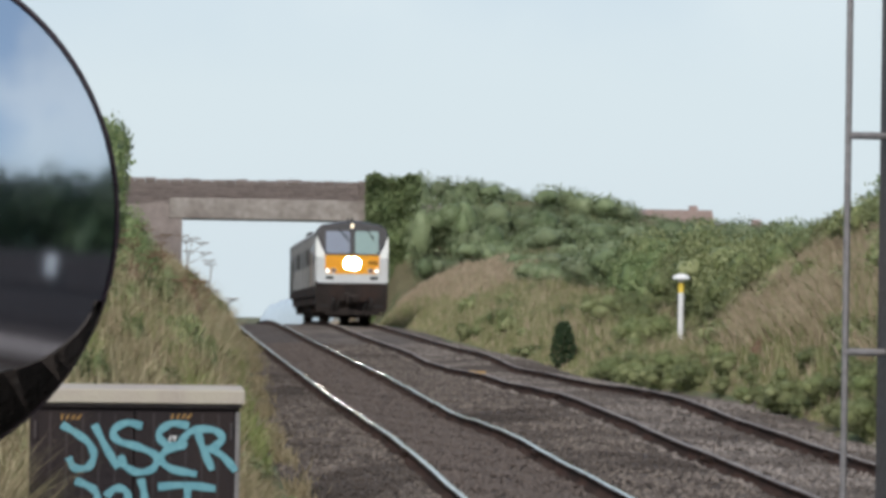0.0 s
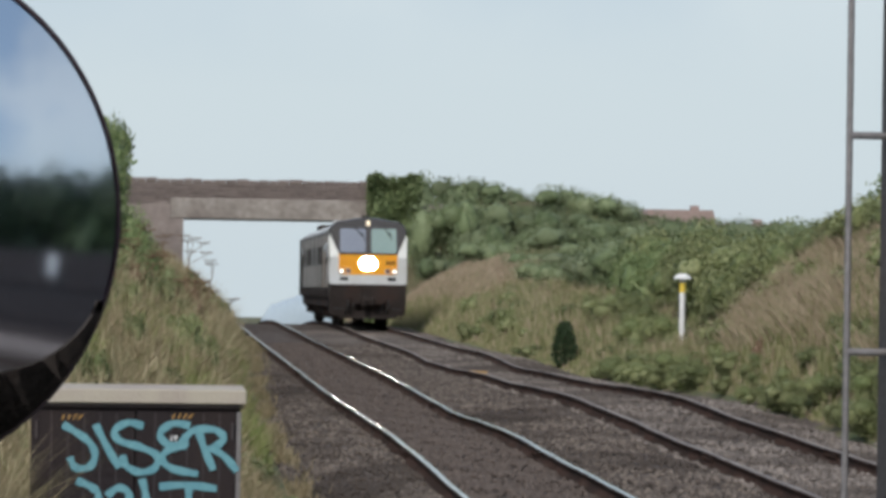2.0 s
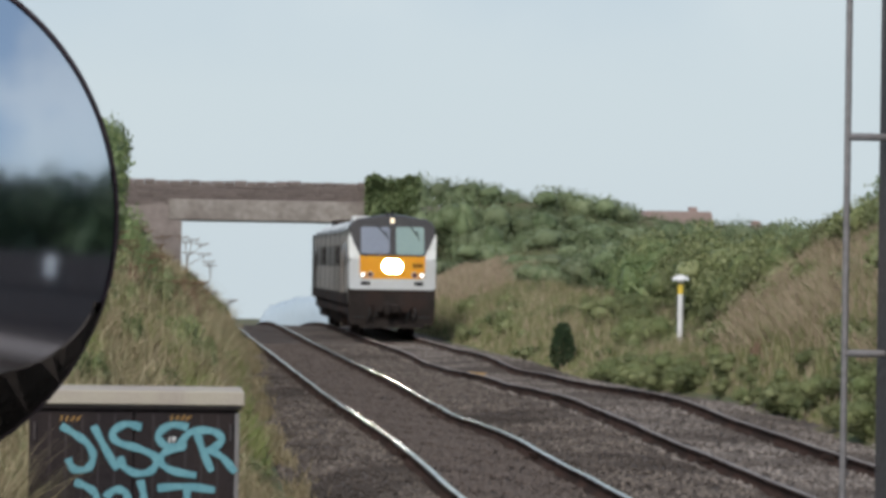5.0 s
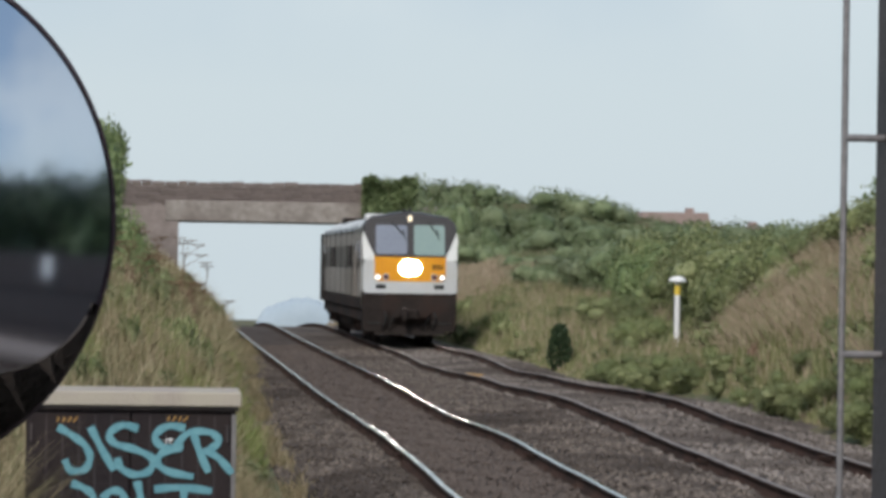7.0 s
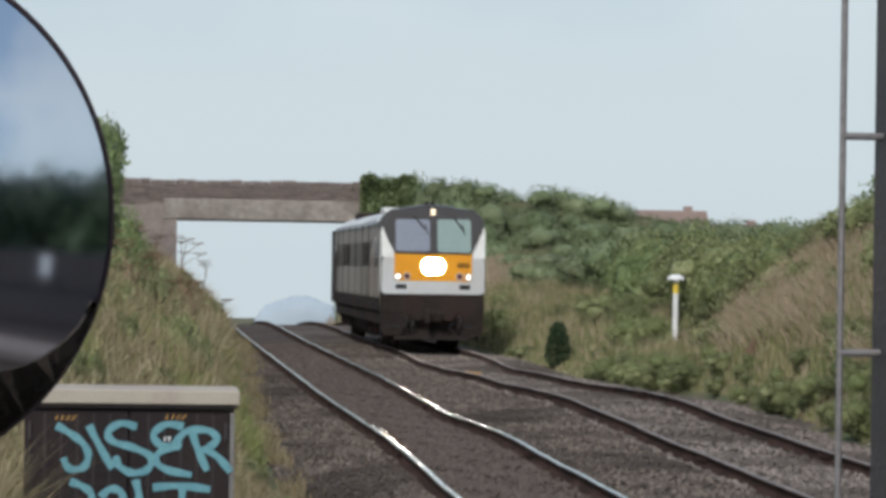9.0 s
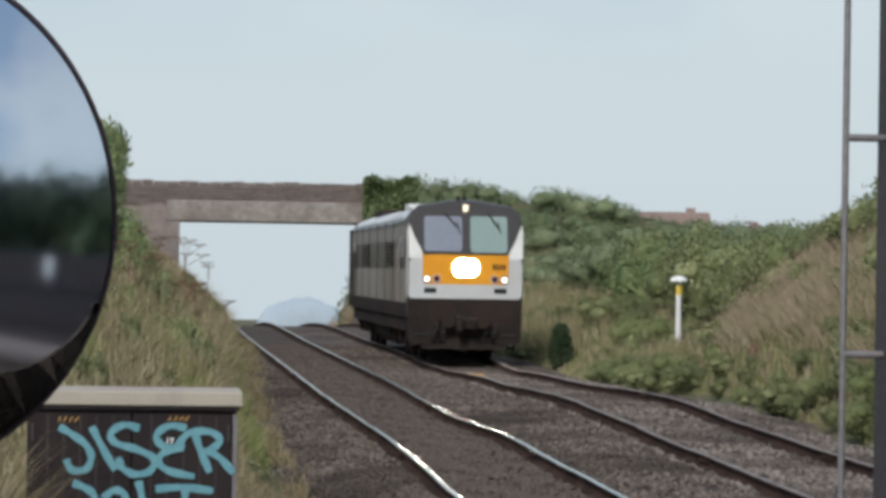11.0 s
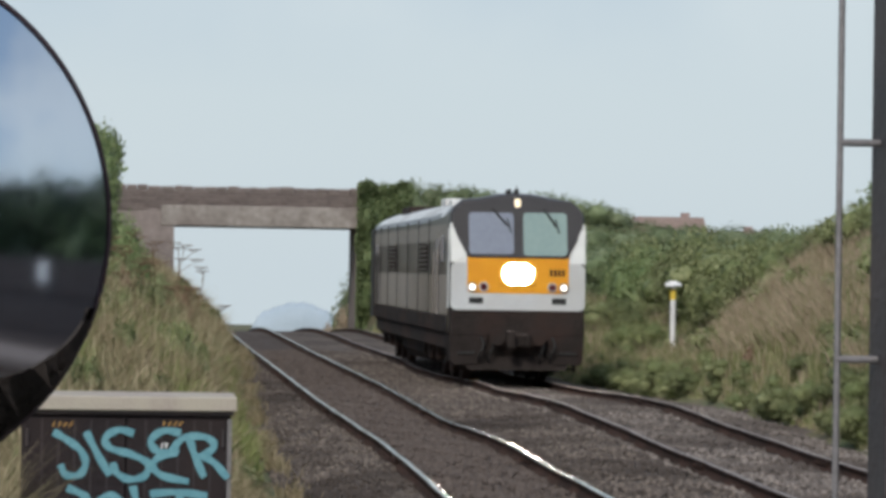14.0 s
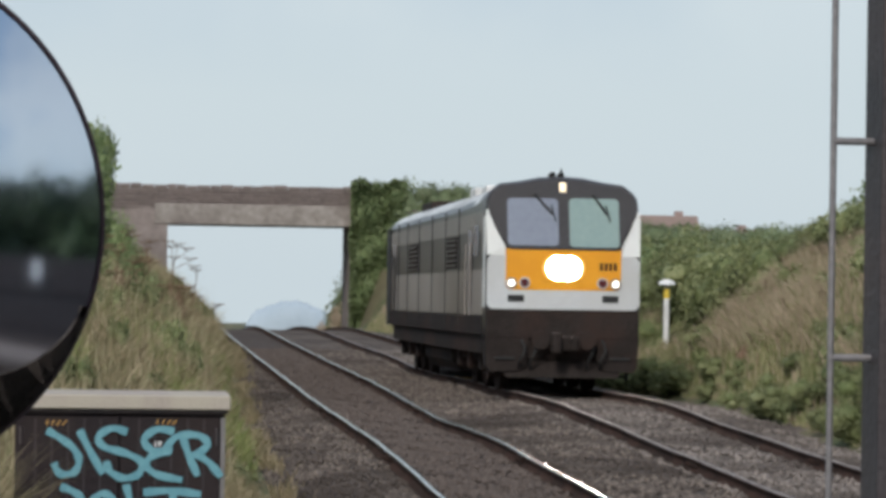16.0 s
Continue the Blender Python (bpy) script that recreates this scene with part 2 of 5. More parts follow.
def box(bm, x0, x1, y0, y1, z0, z1, bevel=0.0):
    g = bmesh.ops.create_cube(bm, size=1.0)
    bmesh.ops.transform(bm, matrix=Matrix.LocRotScale(((x0 + x1) / 2, (y0 + y1) / 2, (z0 + z1) / 2), None, (x1 - x0, y1 - y0, z1 - z0)), verts=g["verts"])
    if bevel:
        es = list({e for v in g["verts"] for e in v.link_edges})
        bmesh.ops.bevel(bm, geom=es, offset=bevel, segments=2, affect="EDGES", profile=0.5)
    return bm


def rod(bm, p0, p1, r0, r1=None, n=10):
    r1 = r0 if r1 is None else r1
    p0, p1 = Vector(p0), Vector(p1)
    d = p1 - p0
    m = Matrix.Translation((p0 + p1) / 2) @ d.to_track_quat("Z", "Y").to_matrix().to_4x4()
    bmesh.ops.create_cone(bm, cap_ends=True, segments=n, radius1=r0, radius2=r1, depth=d.length, matrix=m)
    return bm


def tube(bm, pts, r, n=8):
    """One bent pipe through the points."""
    rings = []
    for i, p in enumerate(pts):
        d = (pts[min(i + 1, len(pts) - 1)] - pts[max(i - 1, 0)]).to_track_quat("Z", "Y")
        rings.append([bm.verts.new(p + d @ Vector((r * math.cos(6.2832 * k / n), r * math.sin(6.2832 * k / n), 0))) for k in range(n)])
    for a, b in zip(rings, rings[1:]):
        for k in range(n):
            bm.faces.new((a[k], a[(k + 1) % n], b[(k + 1) % n], b[k]))
    bm.faces.new(rings[0][::-1])
    bm.faces.new(rings[-1])
    return bm


def prism(bm, pts, y0, y1):
    """A polygon of (x, z) points pushed from y0 to y1."""
    a = [bm.verts.new((x, y0, z)) for x, z in pts]
    b = [bm.verts.new((x, y1, z)) for x, z in pts]
    bm.faces.new(a)
    bm.faces.new(b[::-1])
    for i in range(len(pts)):
        j = (i + 1) % len(pts)
        bm.faces.new((a[j], a[i], b[i], b[j]))
    bmesh.ops.recalc_face_normals(bm, faces=bm.faces)
    return bm


def round_rect(x0, x1, z0, z1, r, n=5):
    pts = []
    for cx, cz, a0 in ((x1 - r, z1 - r, 0), (x0 + r, z1 - r, 90), (x0 + r, z0 + r, 180), (x1 - r, z0 + r, 270)):
        for i in range(n + 1):
            a = radians(a0 + 90 * i / n)
            pts.append((cx + r * math.cos(a), cz + r * math.sin(a)))
    return pts


def B():
    return bmesh.new()


# ---- lie of the land ----
XL, XR, HALF = 3.885, 7.598, 0.835


def mirage_fall(y):
    """Added fall of the line, lets sky show low down like a heat mirage."""
    y = np.asarray(y, dtype=float)
    q = np.clip(y - 112, 0, 26)
    return -0.0009 * q * q - 0.047 * np.clip(y - 138, 0, 260) - 0.02 * np.clip(y - 398, 0, 4000)


def level(ys, zs):
    """A smoothed line of levels along the track, one value each half metre."""
    g = np.interp(np.arange(-100, 300, 0.5), ys, zs, left=zs[0] * 0.3, right=0.0)
    k = np.exp(-(np.arange(-6, 7) / 2.6) ** 2)
    return np.convolve(g, k / k.sum(), "same")


SAGS = [(XL - HALF, level([20, 28.5, 33, 37, 42, 52, 70, 89, 105], [-0.05, -0.03, 0.03, 0.06, 0.03, -0.03, -0.03, -0.04, 0])),
        (XL + HALF, level([20, 28.5, 33, 36, 39, 42, 46, 51, 59, 70, 89, 105], [-0.04, -0.02, 0, 0.02, 0.05, 0, -0.07, -0.04, 0, -0.02, -0.03, 0])),
        (XR - HALF, level([20, 28, 31, 34, 37.5, 42, 45, 48, 51.5, 56, 60, 66, 73, 78, 84, 93, 105], [-0.1, -0.09, -0.05, -0.01, 0.02, 0.1, 0.135, 0.165, 0.12, 0.035, 0.045, -0.07, -0.12, -0.035, -0.04, -0.05, 0])),
        (XR + HALF, level([20, 28, 33.5, 38.5, 42.3, 46.8, 52.6, 56, 60, 64, 68, 71.5, 76, 81.5, 91.6, 105], [-0.08, -0.06, -0.01, 0.05, 0.1, 0.21, 0.13, 0.04, 0.01, -0.02, -0.1, 0, 0.045, -0.01, -0.01, 0]))]


def dip(x, y):
    """Slack and humps in the old track, rail by rail."""
    x, y = np.broadcast_arrays(np.asarray(x, dtype=float), np.asarray(y, dtype=float))
    zs = [np.interp(y, np.arange(-100, 300, 0.5), z) for _, z in SAGS]
    out = zs[0].copy()
    for (xa, _), (xb, _), za, zb in zip(SAGS, SAGS[1:], zs, zs[1:]):
        out += (zb - za) * np.clip((x - xa) / (xb - xa), 0, 1)
    return out


def track_z(x, y):
    return mirage_fall(y) + dip(x, y)


TOE_R = ([0, 28, 37.5, 43, 52, 56, 63, 68, 73, 86, 108, 162], [14.0, 13.4, 9.7, 9.9, 10.3, 10.4, 10.15, 9.95, 9.7, 9.65, 9.7, 11.0])


def ground_z(x, y):
    x, y = np.asarray(x, dtype=float), np.asarray(y, dtype=float)
    bed = track_z(x, y) - 0.165 + 0.012 * np.sin(x * 5.1 + y * 2.3)
    bed = bed - 0.1 * np.clip((x - 9.3) / 0.7, 0, 1) - 0.12 * np.clip((2.6 - x) / 0.6, 0, 1)
    toe = np.interp(y, [0, 31, 41, 58, 85, 120, 162], [1.2, 1.3, 1.45, 1.9, 2.65, 2.6, 1.6])
    hl = np.interp(y, [0, 14, 22, 32, 45, 80, 162, 400], [0.35, 0.45, 0.9, 1.6, 2.6, 3.6, 6.0, 3.0])
    left = np.clip((toe - x) * np.interp(y, [0, 20, 45], [0.5, 0.6, 1.15]), 0, 1e9)
    left = hl * (1 - np.exp(-left / hl * 1.2)) + 0.05 * np.sin(x * 2.1 + y * 0.7) * np.clip(left, 0, 1)
    toer = np.interp(y, *TOE_R)
    hr = np.interp(y, [0, 30, 50, 57, 65, 75, 90, 120, 150, 170], [3.2, 3.4, 3.45, 3.35, 2.6, 1.95, 1.7, 2.6, 3.6, 4.5])
    right = np.clip((x - toer) * np.interp(y, [40, 56, 59.5, 62, 66, 75, 90], [1.3, 1.3, 0.75, 0.45, 0.36, 0.5, 0.75]), 0, 1e9)
    right = hr * np.tanh(right / hr) + 0.07 * np.sin(x * 1.3 + y * 0.5) * np.clip(right, 0, 1)
    # road ramp up to the bridge
    ramp = np.interp(x, [11.7, 13.2, 24, 32, 60, 120], [0, 6.2, 5.4, 4.2, 2.2, 0]) * np.exp(-((y - 168) / 9.0) ** 2)
    ramp2 = np.interp(x, [-60, -3, 0.6, 1.2], [2, 6.0, 5.6, 0]) * np.exp(-((y - 168) / 6.0) ** 2)
    return bed + left + right - mirage_fall(y) * np.clip((np.abs(x - 5) - 6 - np.clip(y - 164, 0, 4000) * 0.12) / np.interp(y, [100, 170, 4000], [6, 8, 300]), 0, 1) + np.maximum(ramp - right * 0.8, 0) + np.maximum(ramp2 - left, 0)


def axis(a, b, dense0, dense1, step, grow):
    v = list(np.arange(dense0, dense1 + 1e-6, step))
    s = step
    while v[-1] < b:
        s *= grow
        v.append(v[-1] + s)
    s = step
    while v[0] > a:
        s *= grow
        v.insert(0, v[0] - s)
    return np.array(v)


def build_ground():
    xs, ys = axis(-2500, 2500, -6, 20, 0.25, 1.25), axis(-600, 4300, 8, 180, 0.8, 1.2)
    gx, gy = np.meshgrid(xs, ys)
    v = np.stack([gx, gy, ground_z(gx, gy)], -1).reshape(-1, 3)
    nx, ny = len(xs), len(ys)
    i = (np.arange(ny - 1)[:, None] * nx + np.arange(nx - 1)[None]).reshape(-1)
    f = np.stack([i, i + 1, i + nx + 1, i + nx], 1)
    me = raw_mesh("ground", v, f, M_EARTH)
    me.materials.append(M_BED)
    me.materials.append(M_OILY)
    c = v[f].mean(1)
    bedmask = (c[:, 0] > np.interp(c[:, 1], [0, 31, 41, 58, 85, 120], [1.4, 1.5, 1.6, 2.1, 2.8, 2.7])) & (c[:, 0] < np.interp(c[:, 1], *TOE_R) - 0.05) & (c[:, 1] < 190) & (c[:, 1] > -150)
    oily = bedmask & (np.abs(c[:, 0] - XL) < 0.8)
    me.polygons.foreach_set("material_index", bedmask.astype(np.int32) + oily.astype(np.int32))
    me.polygons.foreach_set("use_smooth", np.ones(len(f), dtype=bool))
    tagged(new("ground", me), "rough grassy ground with a brown stone ballast bed", "ground", kind="structure")


build_ground()


# ---- railway track ----
def build_track(x0, label):
    base = tagged(new("railway_track"), label, "railway track", "running lines")
    prof = [(-0.07, -0.16), (-0.07, -0.145), (-0.012, -0.12), (-0.012, -0.045), (-0.036, -0.034), (-0.036, -0.008), (-0.028, -0.0015), (0.0, 0.0),
            (0.028, -0.0015), (0.036, -0.008), (0.036, -0.034), (0.012, -0.045), (0.012, -0.12), (0.07, -0.145), (0.07, -0.16)]
    for side in (-1, 1):
        ys = np.arange(-60, 172, 0.75)
        zz = track_z(x0 + side * HALF, ys) + 0.004 * np.sin(ys * 1.1 + side + x0) + 0.003 * np.sin(ys * 2.3 + x0)
        k = len(prof)
        v = np.array([(x0 + side * HALF + px, y, z + pz) for y, z in zip(ys, zz) for px, pz in prof])
        f = np.array([(i * k + j, i * k + j + 1, (i + 1) * k + j + 1, (i + 1) * k + j) for i in range(len(ys) - 1) for j in range(k - 1)])
        me = raw_mesh("rail", v, f[:, ::-1], M_RUST)
        me.materials.append(M_RAILTOP if x0 < 5 else M_RAILDULL)
        idx = np.array([1 if 5 <= j <= 8 else 0 for i in range(len(ys) - 1) for j in range(k - 1)], dtype=np.int32)
        me.polygons.foreach_set("material_index", idx)
        me.polygons.foreach_set("use_smooth", np.ones(len(f), dtype=bool))
        r = new("rail", me)
        r.parent = base
        tagged(r, "rusty rail with a polished head")
        # bolted joints
        bm = B()
        for s in (-1, 1):
            box(bm, s * 0.03 - 0.012, s * 0.03 + 0.012, -0.3, 0.3, -0.11, -0.05, 0.004)
            for q in (-0.2, -0.07, 0.07, 0.2):
                rod(bm, (s * 0.04, q, -0.08), (s * 0.065, q, -0.08), 0.014, n=6)
        jm = mesh_of("fishplate", bm, M_RUST)
        for y in np.arange(22.0, 110, 13.7):
            o = new("fishplate", jm)
            o.parent = base
            o.location = (x0 + side * HALF, y + side * 0.3, float(track_z(x0 + side * HALF, y)))
    bm = B()
    box(bm, -1.3, 1.3, -0.12, 0.12, -0.36, -0.165, 0.02)
    sm = mesh_of("sleeper", bm, M_SLEEPER)
    for i in range(280):
        y = -28 + i * 0.7
        o = new("sleeper", sm)
        o.parent = base
        o.location = (x0 + random.uniform(-0.02, 0.02), y, float(track_z(x0, y)) - 0.005)
        o.rotation_euler = (0, -math.atan2(float(track_z(x0 + HALF, y) - track_z(x0 - HALF, y)), 2 * HALF), 0)
    return base


build_track(XL, "double-rail track on concrete sleepers with shiny running heads")
build_track(XR, "second running track with dipped rusty rails in ballast")


def build_stones(seed, n, xa, xb, material, label):
    strip = xa > 3 and xb < 5
    rng = np.random.default_rng(seed)
    y = 24 + 66 * rng.random(n) ** 1.7
    x = rng.uniform(xa, xb, n)
    lo = np.interp(y, [0, 31, 41, 58, 85], [1.3, 1.45, 1.55, 2.0, 2.8])
    hi = np.interp(y, *TOE_R) + 0.05
    ok = (x > lo) & (x < hi) & ((np.abs(x - XL) > 0.8) | strip) & (np.abs(np.abs(x - XL) - HALF) > 0.09) & (np.abs(np.abs(x - XR) - HALF) > 0.09)
    x, y = x[ok], y[ok]
    n = len(x)
    z = ground_z(x, y) + 0.012
    s = rng.uniform(0.022, 0.048, n)
    o = np.array([(1, 0, 0), (-1, 0, 0), (0, 1, 0), (0, -1, 0), (0, 0, 0.8), (0, 0, -0.8)])
    a = rng.uniform(0, 6.28, n)
    v = o[None] * s[:, None, None] * rng.uniform(0.6, 1.3, (n, 6, 1))
    c, q = np.cos(a)[:, None], np.sin(a)[:, None]
    v = np.stack([v[..., 0] * c - v[..., 1] * q, v[..., 0] * q + v[..., 1] * c, v[..., 2] + 0.3 * v[..., 0]], -1)
    v += np.stack([x, y, z], -1)[:, None]
    f = np.array([(0, 2, 4), (2, 1, 4), (1, 3, 4), (3, 0, 4), (2, 0, 5), (1, 2, 5), (3, 1, 5), (0, 3, 5)])
    f = (f[None] + 6 * np.arange(n)[:, None, None]).reshape(-1, 3)
    tagged(new("ballast_stones", raw_mesh("ballast_stones", v.reshape(-1, 3), f, material)), label, "ballast", kind="stuff")


build_stones(5, 40000, 1.3, 6.55, M_STONE, "loose brown crushed stone ballast beside the rails")
build_stones(8, 29000, 6.55, 10.5, M_PALESTONE, "paler grey crushed stone ballast of the second track")
build_stones(6, 15000, XL - 0.8, XL + 0.8, M_OILYSTONE, "oil-darkened crushed stone between the rails")


# ---- road bridge ----
def build_bridge():
    base = tagged(new("road_bridge"), "low brown stone road bridge with concrete deck beam over the line", "bridge")
    base.location = (0, 162, 0)
    low = float(mirage_fall(162.0)) - 1.0
    bm = box(B(), 0.75, 11.7, -0.07, 6.5, 4.68, 5.8, 0.03)
    part("deck_beam", bm, M_BEAM, base, "pale stained concrete deck beam")
    bm = prism(B(), [(-0.9, low), (1.46, low), (1.46, 4.675), (0.74, 4.675), (0.74, 5.6), (-0.75, 5.6)], -0.02, 6.5)
    part("abutment", bm, M_PARAPET2, base, "grey mortared abutment")
    bm = prism(B(), [(11.55, low), (13.6, low), (13.3, 4.675), (11.55, 4.675)], -0.02, 6.5)
    part("abutment", bm, M_PARAPET2, base, "ivy-grown abutment")
    bm = box(B(), -5.6, 13.0, 0.05, 0.45, 5.62, 6.62)
    part("parapet_core", bm, M_PARAPET2, base)
    bm = box(B(), -5.6, 13.0, 6.0, 6.4, 5.62, 6.62)
    part("rear_parapet", bm, M_PARAPET2, base)
    rng = random.Random(3)
    # rough stones of the parapet face, and its cock-and-hen coping
    bmv = []
    for k in range(5):
        bmv.append(mesh_of("stone", box(B(), -0.5, 0.5, -0.06, 0.06, -0.5, 0.5, 0.03), M_PARAPET))
    z = 5.5
    while z < 6.55:
        hh = rng.uniform(0.16, 0.24)
        x = -5.6
        while x < 12.9:
            w = rng.uniform(0.35, 0.8)
            o = new("stone", bmv[rng.randrange(5)])
            o.parent = base
            o.location = (x + w / 2, 0.03 + rng.uniform(-0.02, 0.02), z + hh / 2 + (rng.random() < 0.15) * 0.03)
            o.scale = (w - 0.03, 1, hh - 0.025)
            x += w
        z += hh
    x = -5.6
    while x < 12.9:
        w = rng.uniform(0.45, 0.75)
        o = new("coping_stone", bmv[0])
        o.parent = base
        hh = rng.uniform(0.2, 0.3)
        o.location = (x + w / 2, 0.25, 6.6 + hh / 2)
        o.scale = (w - 0.02, 4.4, hh)
        x += w
    # wing walls
    for side, pts in ((-1, [(-7.5, 1.5), (-0.75, low), (-0.75, 5.7), (-7.5, 6.0)]), (1, [(13.3, low), (18, 2.5), (18, 5.6), (13.3, 5.7)])):
        part("wing_wall", prism(B(), pts, 0.05, 0.6), M_PARAPET2, base, "mortared rubble wing wall")


build_bridge()


# ---- locomotive (front at its own y = 0, faces -y) ----
W = 1.41


def section(w, zb, sh, top):
    """Half outline of the body from the sill over the roof, mirrored."""
    pts = [(w - 0.06, zb), (w, zb + 0.12), (w, sh - 0.25), (w - 0.02, sh), (w - 0.09, sh + 0.12), (w - 0.28, sh + 0.27), (w * 0.55, top - 0.1), (w * 0.28, top - 0.025), (0, top)]
    return pts + [(-x, z) for x, z in pts[-2::-1]]


def rake(z):
    """Lean of the cab front above the waist."""
    return max(0.0, z - 2.62) * 0.24


def build_loco():
    loco = tagged(new("diesel_locomotive"), "charcoal, white and amber diesel locomotive with lit headlights", "train")
    # body shell
    bm = B()
    st = [(0.0, W - 0.045, 3.5, 3.89, 1), (0.06, W - 0.01, 3.53, 3.93, 1), (0.22, W, 3.54, 3.96, 1), (1.2, W, 3.48, 3.96, 0.6), (2.4, W, 3.44, 3.93, 0)]
    st += [(y, W, 3.4, 3.92, 0) for y in (5.0, 8.0, 11.0, 14.0, 17.0, 20.6)] + [(20.85, W - 0.05, 3.36, 3.86, 0)]
    rings = []
    for y, w, sh, top, rk in st:
        rings.append([bm.verts.new((x, y + rake(z) * rk, z)) for x, z in section(w, 1.05, sh, top)])
    for a, b in zip(rings, rings[1:]):
        for i in range(len(a) - 1):
            f = bm.faces.new((a[i], a[i + 1], b[i + 1], b[i]))
            zc = f.calc_center_median().z
            f.material_index = 1 if zc > 3.5 and f.calc_center_median().y > 1.3 else 0
    bm.faces.new(rings[0])
    bm.faces.new(rings[-1][::-1])
    for a in (rings,):
        for r0, r1 in zip(a, a[1:]):
            bm.faces.new((r0[0], r1[0], r1[-1], r0[-1]))
    bmesh.ops.recalc_face_normals(bm, faces=bm.faces)
    body = part("body", bm, [M_CHAR, M_ROOF], loco, "charcoal body shell with silver roof")

    def slab(name, pts, material, label="", d=0.02, parent=loco, lift=0.0):
        """A panel on the raked cab front."""
        bm2 = B()
        prism(bm2, pts, -d, 0.03)
        for v in bm2.verts:
            v.co.y += rake(v.co.z) - lift
        return part(name, bm2, material, parent, label)

    # dark visor over the windows
    arch = [(x, z - 0.0) for x, z in section(W - 0.06, 1.05, 3.49, 3.885) if z > 3.15]
    slab("visor", [(1.0, 2.64)] + [(1.2, 3.0)] + arch + [(-1.2, 3.0), (-1.0, 2.64)], M_CHAR, "charcoal window surround", 0.025)
    slab("windscreen", round_rect(-1.02, -0.09, 2.68, 3.54, 0.08), M_SCREEN, "mauve-tinted windscreen pane", 0.04)
    slab("windscreen", round_rect(0.11, 1.02, 2.66, 3.55, 0.08), M_SCREEN2, "green-tinted windscreen pane", 0.04)
    slab("amber_panel", [(-1.05, 2.62), (-1.05, 1.98)] + [(-1.05 + 0.1 * (1 - math.cos(radians(a))), 1.98 - 0.1 * math.sin(radians(a))) for a in (30, 60, 90)]
         + [(1.05 - 0.1 * (1 - math.cos(radians(a))), 1.98 - 0.1 * math.sin(radians(a))) for a in (90, 60, 30)] + [(1.05, 1.98), (1.05, 2.62)], M_YEL, "amber nose panel", 0.03)
    slab("lower_nose", round_rect(-W + 0.02, W - 0.02, 1.53, 2.5, 0.12), M_LGREY, "pale grey lower nose panel", 0.022)
    for s in (-1, 1):
        pts = [(s * 1.06, 2.5), (s * 1.395, 2.5), (s * 1.4, 3.3), (s * 1.37, 3.33), (s * 1.24, 3.0), (s * 1.06, 2.66)]
        slab("corner_panel", pts if s < 0 else pts[::-1], M_WHITE, "white corner panel", 0.024)
        # cab side wrap and stripes on the body side
        bm2 = box(B(), s * (W + 0.004) - 0.006, s * (W + 0.004) + 0.006, 0.1, 0.42, 1.55, 3.2, 0.003)
        part("corner_return", bm2, M_WHITE, loco, "white corner return")
        bm2 = box(B(), s * (W + 0.004) - 0.006, s * (W + 0.004) + 0.006, 0.46, 19.9, 1.42, 2.24)
        part("side_stripe", bm2, M_SIDEGREY, loco, "mid-grey lower side band")
        bm2 = box(B(), s * (W + 0.003) - 0.006, s * (W + 0.003) + 0.006, 0.5, 19.9, 2.95, 3.3)
        part("side_stripe", bm2, M_SIDEUP, loco, "grey upper side band")
        part("lower_band", box(B(), s * (W + 0.004) - 0.006, s * (W + 0.004) + 0.006, 0.46, 19.9, 1.06, 1.4), M_UNDER, loco, "grimy dark lower side band")
        # added strip, keeps the gaps between tank and bogies dark
        part("dark_fill", box(B(), s * 1.33 - 0.02, s * 1.33 + 0.02, 1.0, 19.8, 0.7, 1.0, 0.01), M_UNDER, loco, "dark strip added to close the underframe gaps")
        part("rear_pillar", box(B(), s * (W + 0.02) - 0.02, s * (W + 0.02) + 0.02, 19.92, 20.84, 1.05, 3.42, 0.01), M_BLACK, loco, "dark rear end pillar")
        # cab doors, side windows, seams and grilles
        for y in (2.2, 18.6):
            bm2 = box(B(), s * (W + 0.012) - 0.01, s * (W + 0.012) + 0.01, y, y + 0.62, 1.45, 3.2, 0.006)
            door = part("cab_door", bm2, M_SIDEUP, loco, "grey cab door")
            part("pane", box(B(), s * (W + 0.024) - 0.004, s * (W + 0.024) + 0.004, y + 0.12, y + 0.5, 2.45, 3.0, 0.003), M_SCREEN, door)
            for q in (-0.09, 0.71):
                part("handrail", rod(B(), (s * (W + 0.05), y + q, 1.4), (s * (W + 0.05), y + q, 2.75), 0.018, n=8), M_SIDEGREY if y < 5 else M_CHAR, door, "grey handrail" if y < 5 else "dark handrail")
        part("cab_window", box(B(), s * (W + 0.012) - 0.005, s * (W + 0.012) + 0.005, 1.15, 1.9, 2.5, 3.05, 0.004), M_SCREEN, loco, "tinted cab side window")
        for y in (4.4, 6.9, 9.7, 12.6, 15.4, 17.8):
            part("seam", box(B(), s * (W + 0.012) - 0.01, s * (W + 0.012) + 0.01, y, y + 0.05, 1.2, 3.45), M_BLACK, loco)
        for y0, y1 in ((4.8, 6.6), (13.0, 15.1)):
            g = part("grille", box(B(), s * (W + 0.008) - 0.008, s * (W + 0.008) + 0.008, y0, y1, 2.3, 2.92), M_UNDER, loco, "dark louvred grille")
            for i in range(6):
                zz = 2.34 + i * 0.1
                part("louvre", box(B(), s * (W + 0.02) - 0.012, s * (W + 0.02) + 0.012, y0 + 0.04, y1 - 0.04, zz, zz + 0.035), M_CHAR, g)
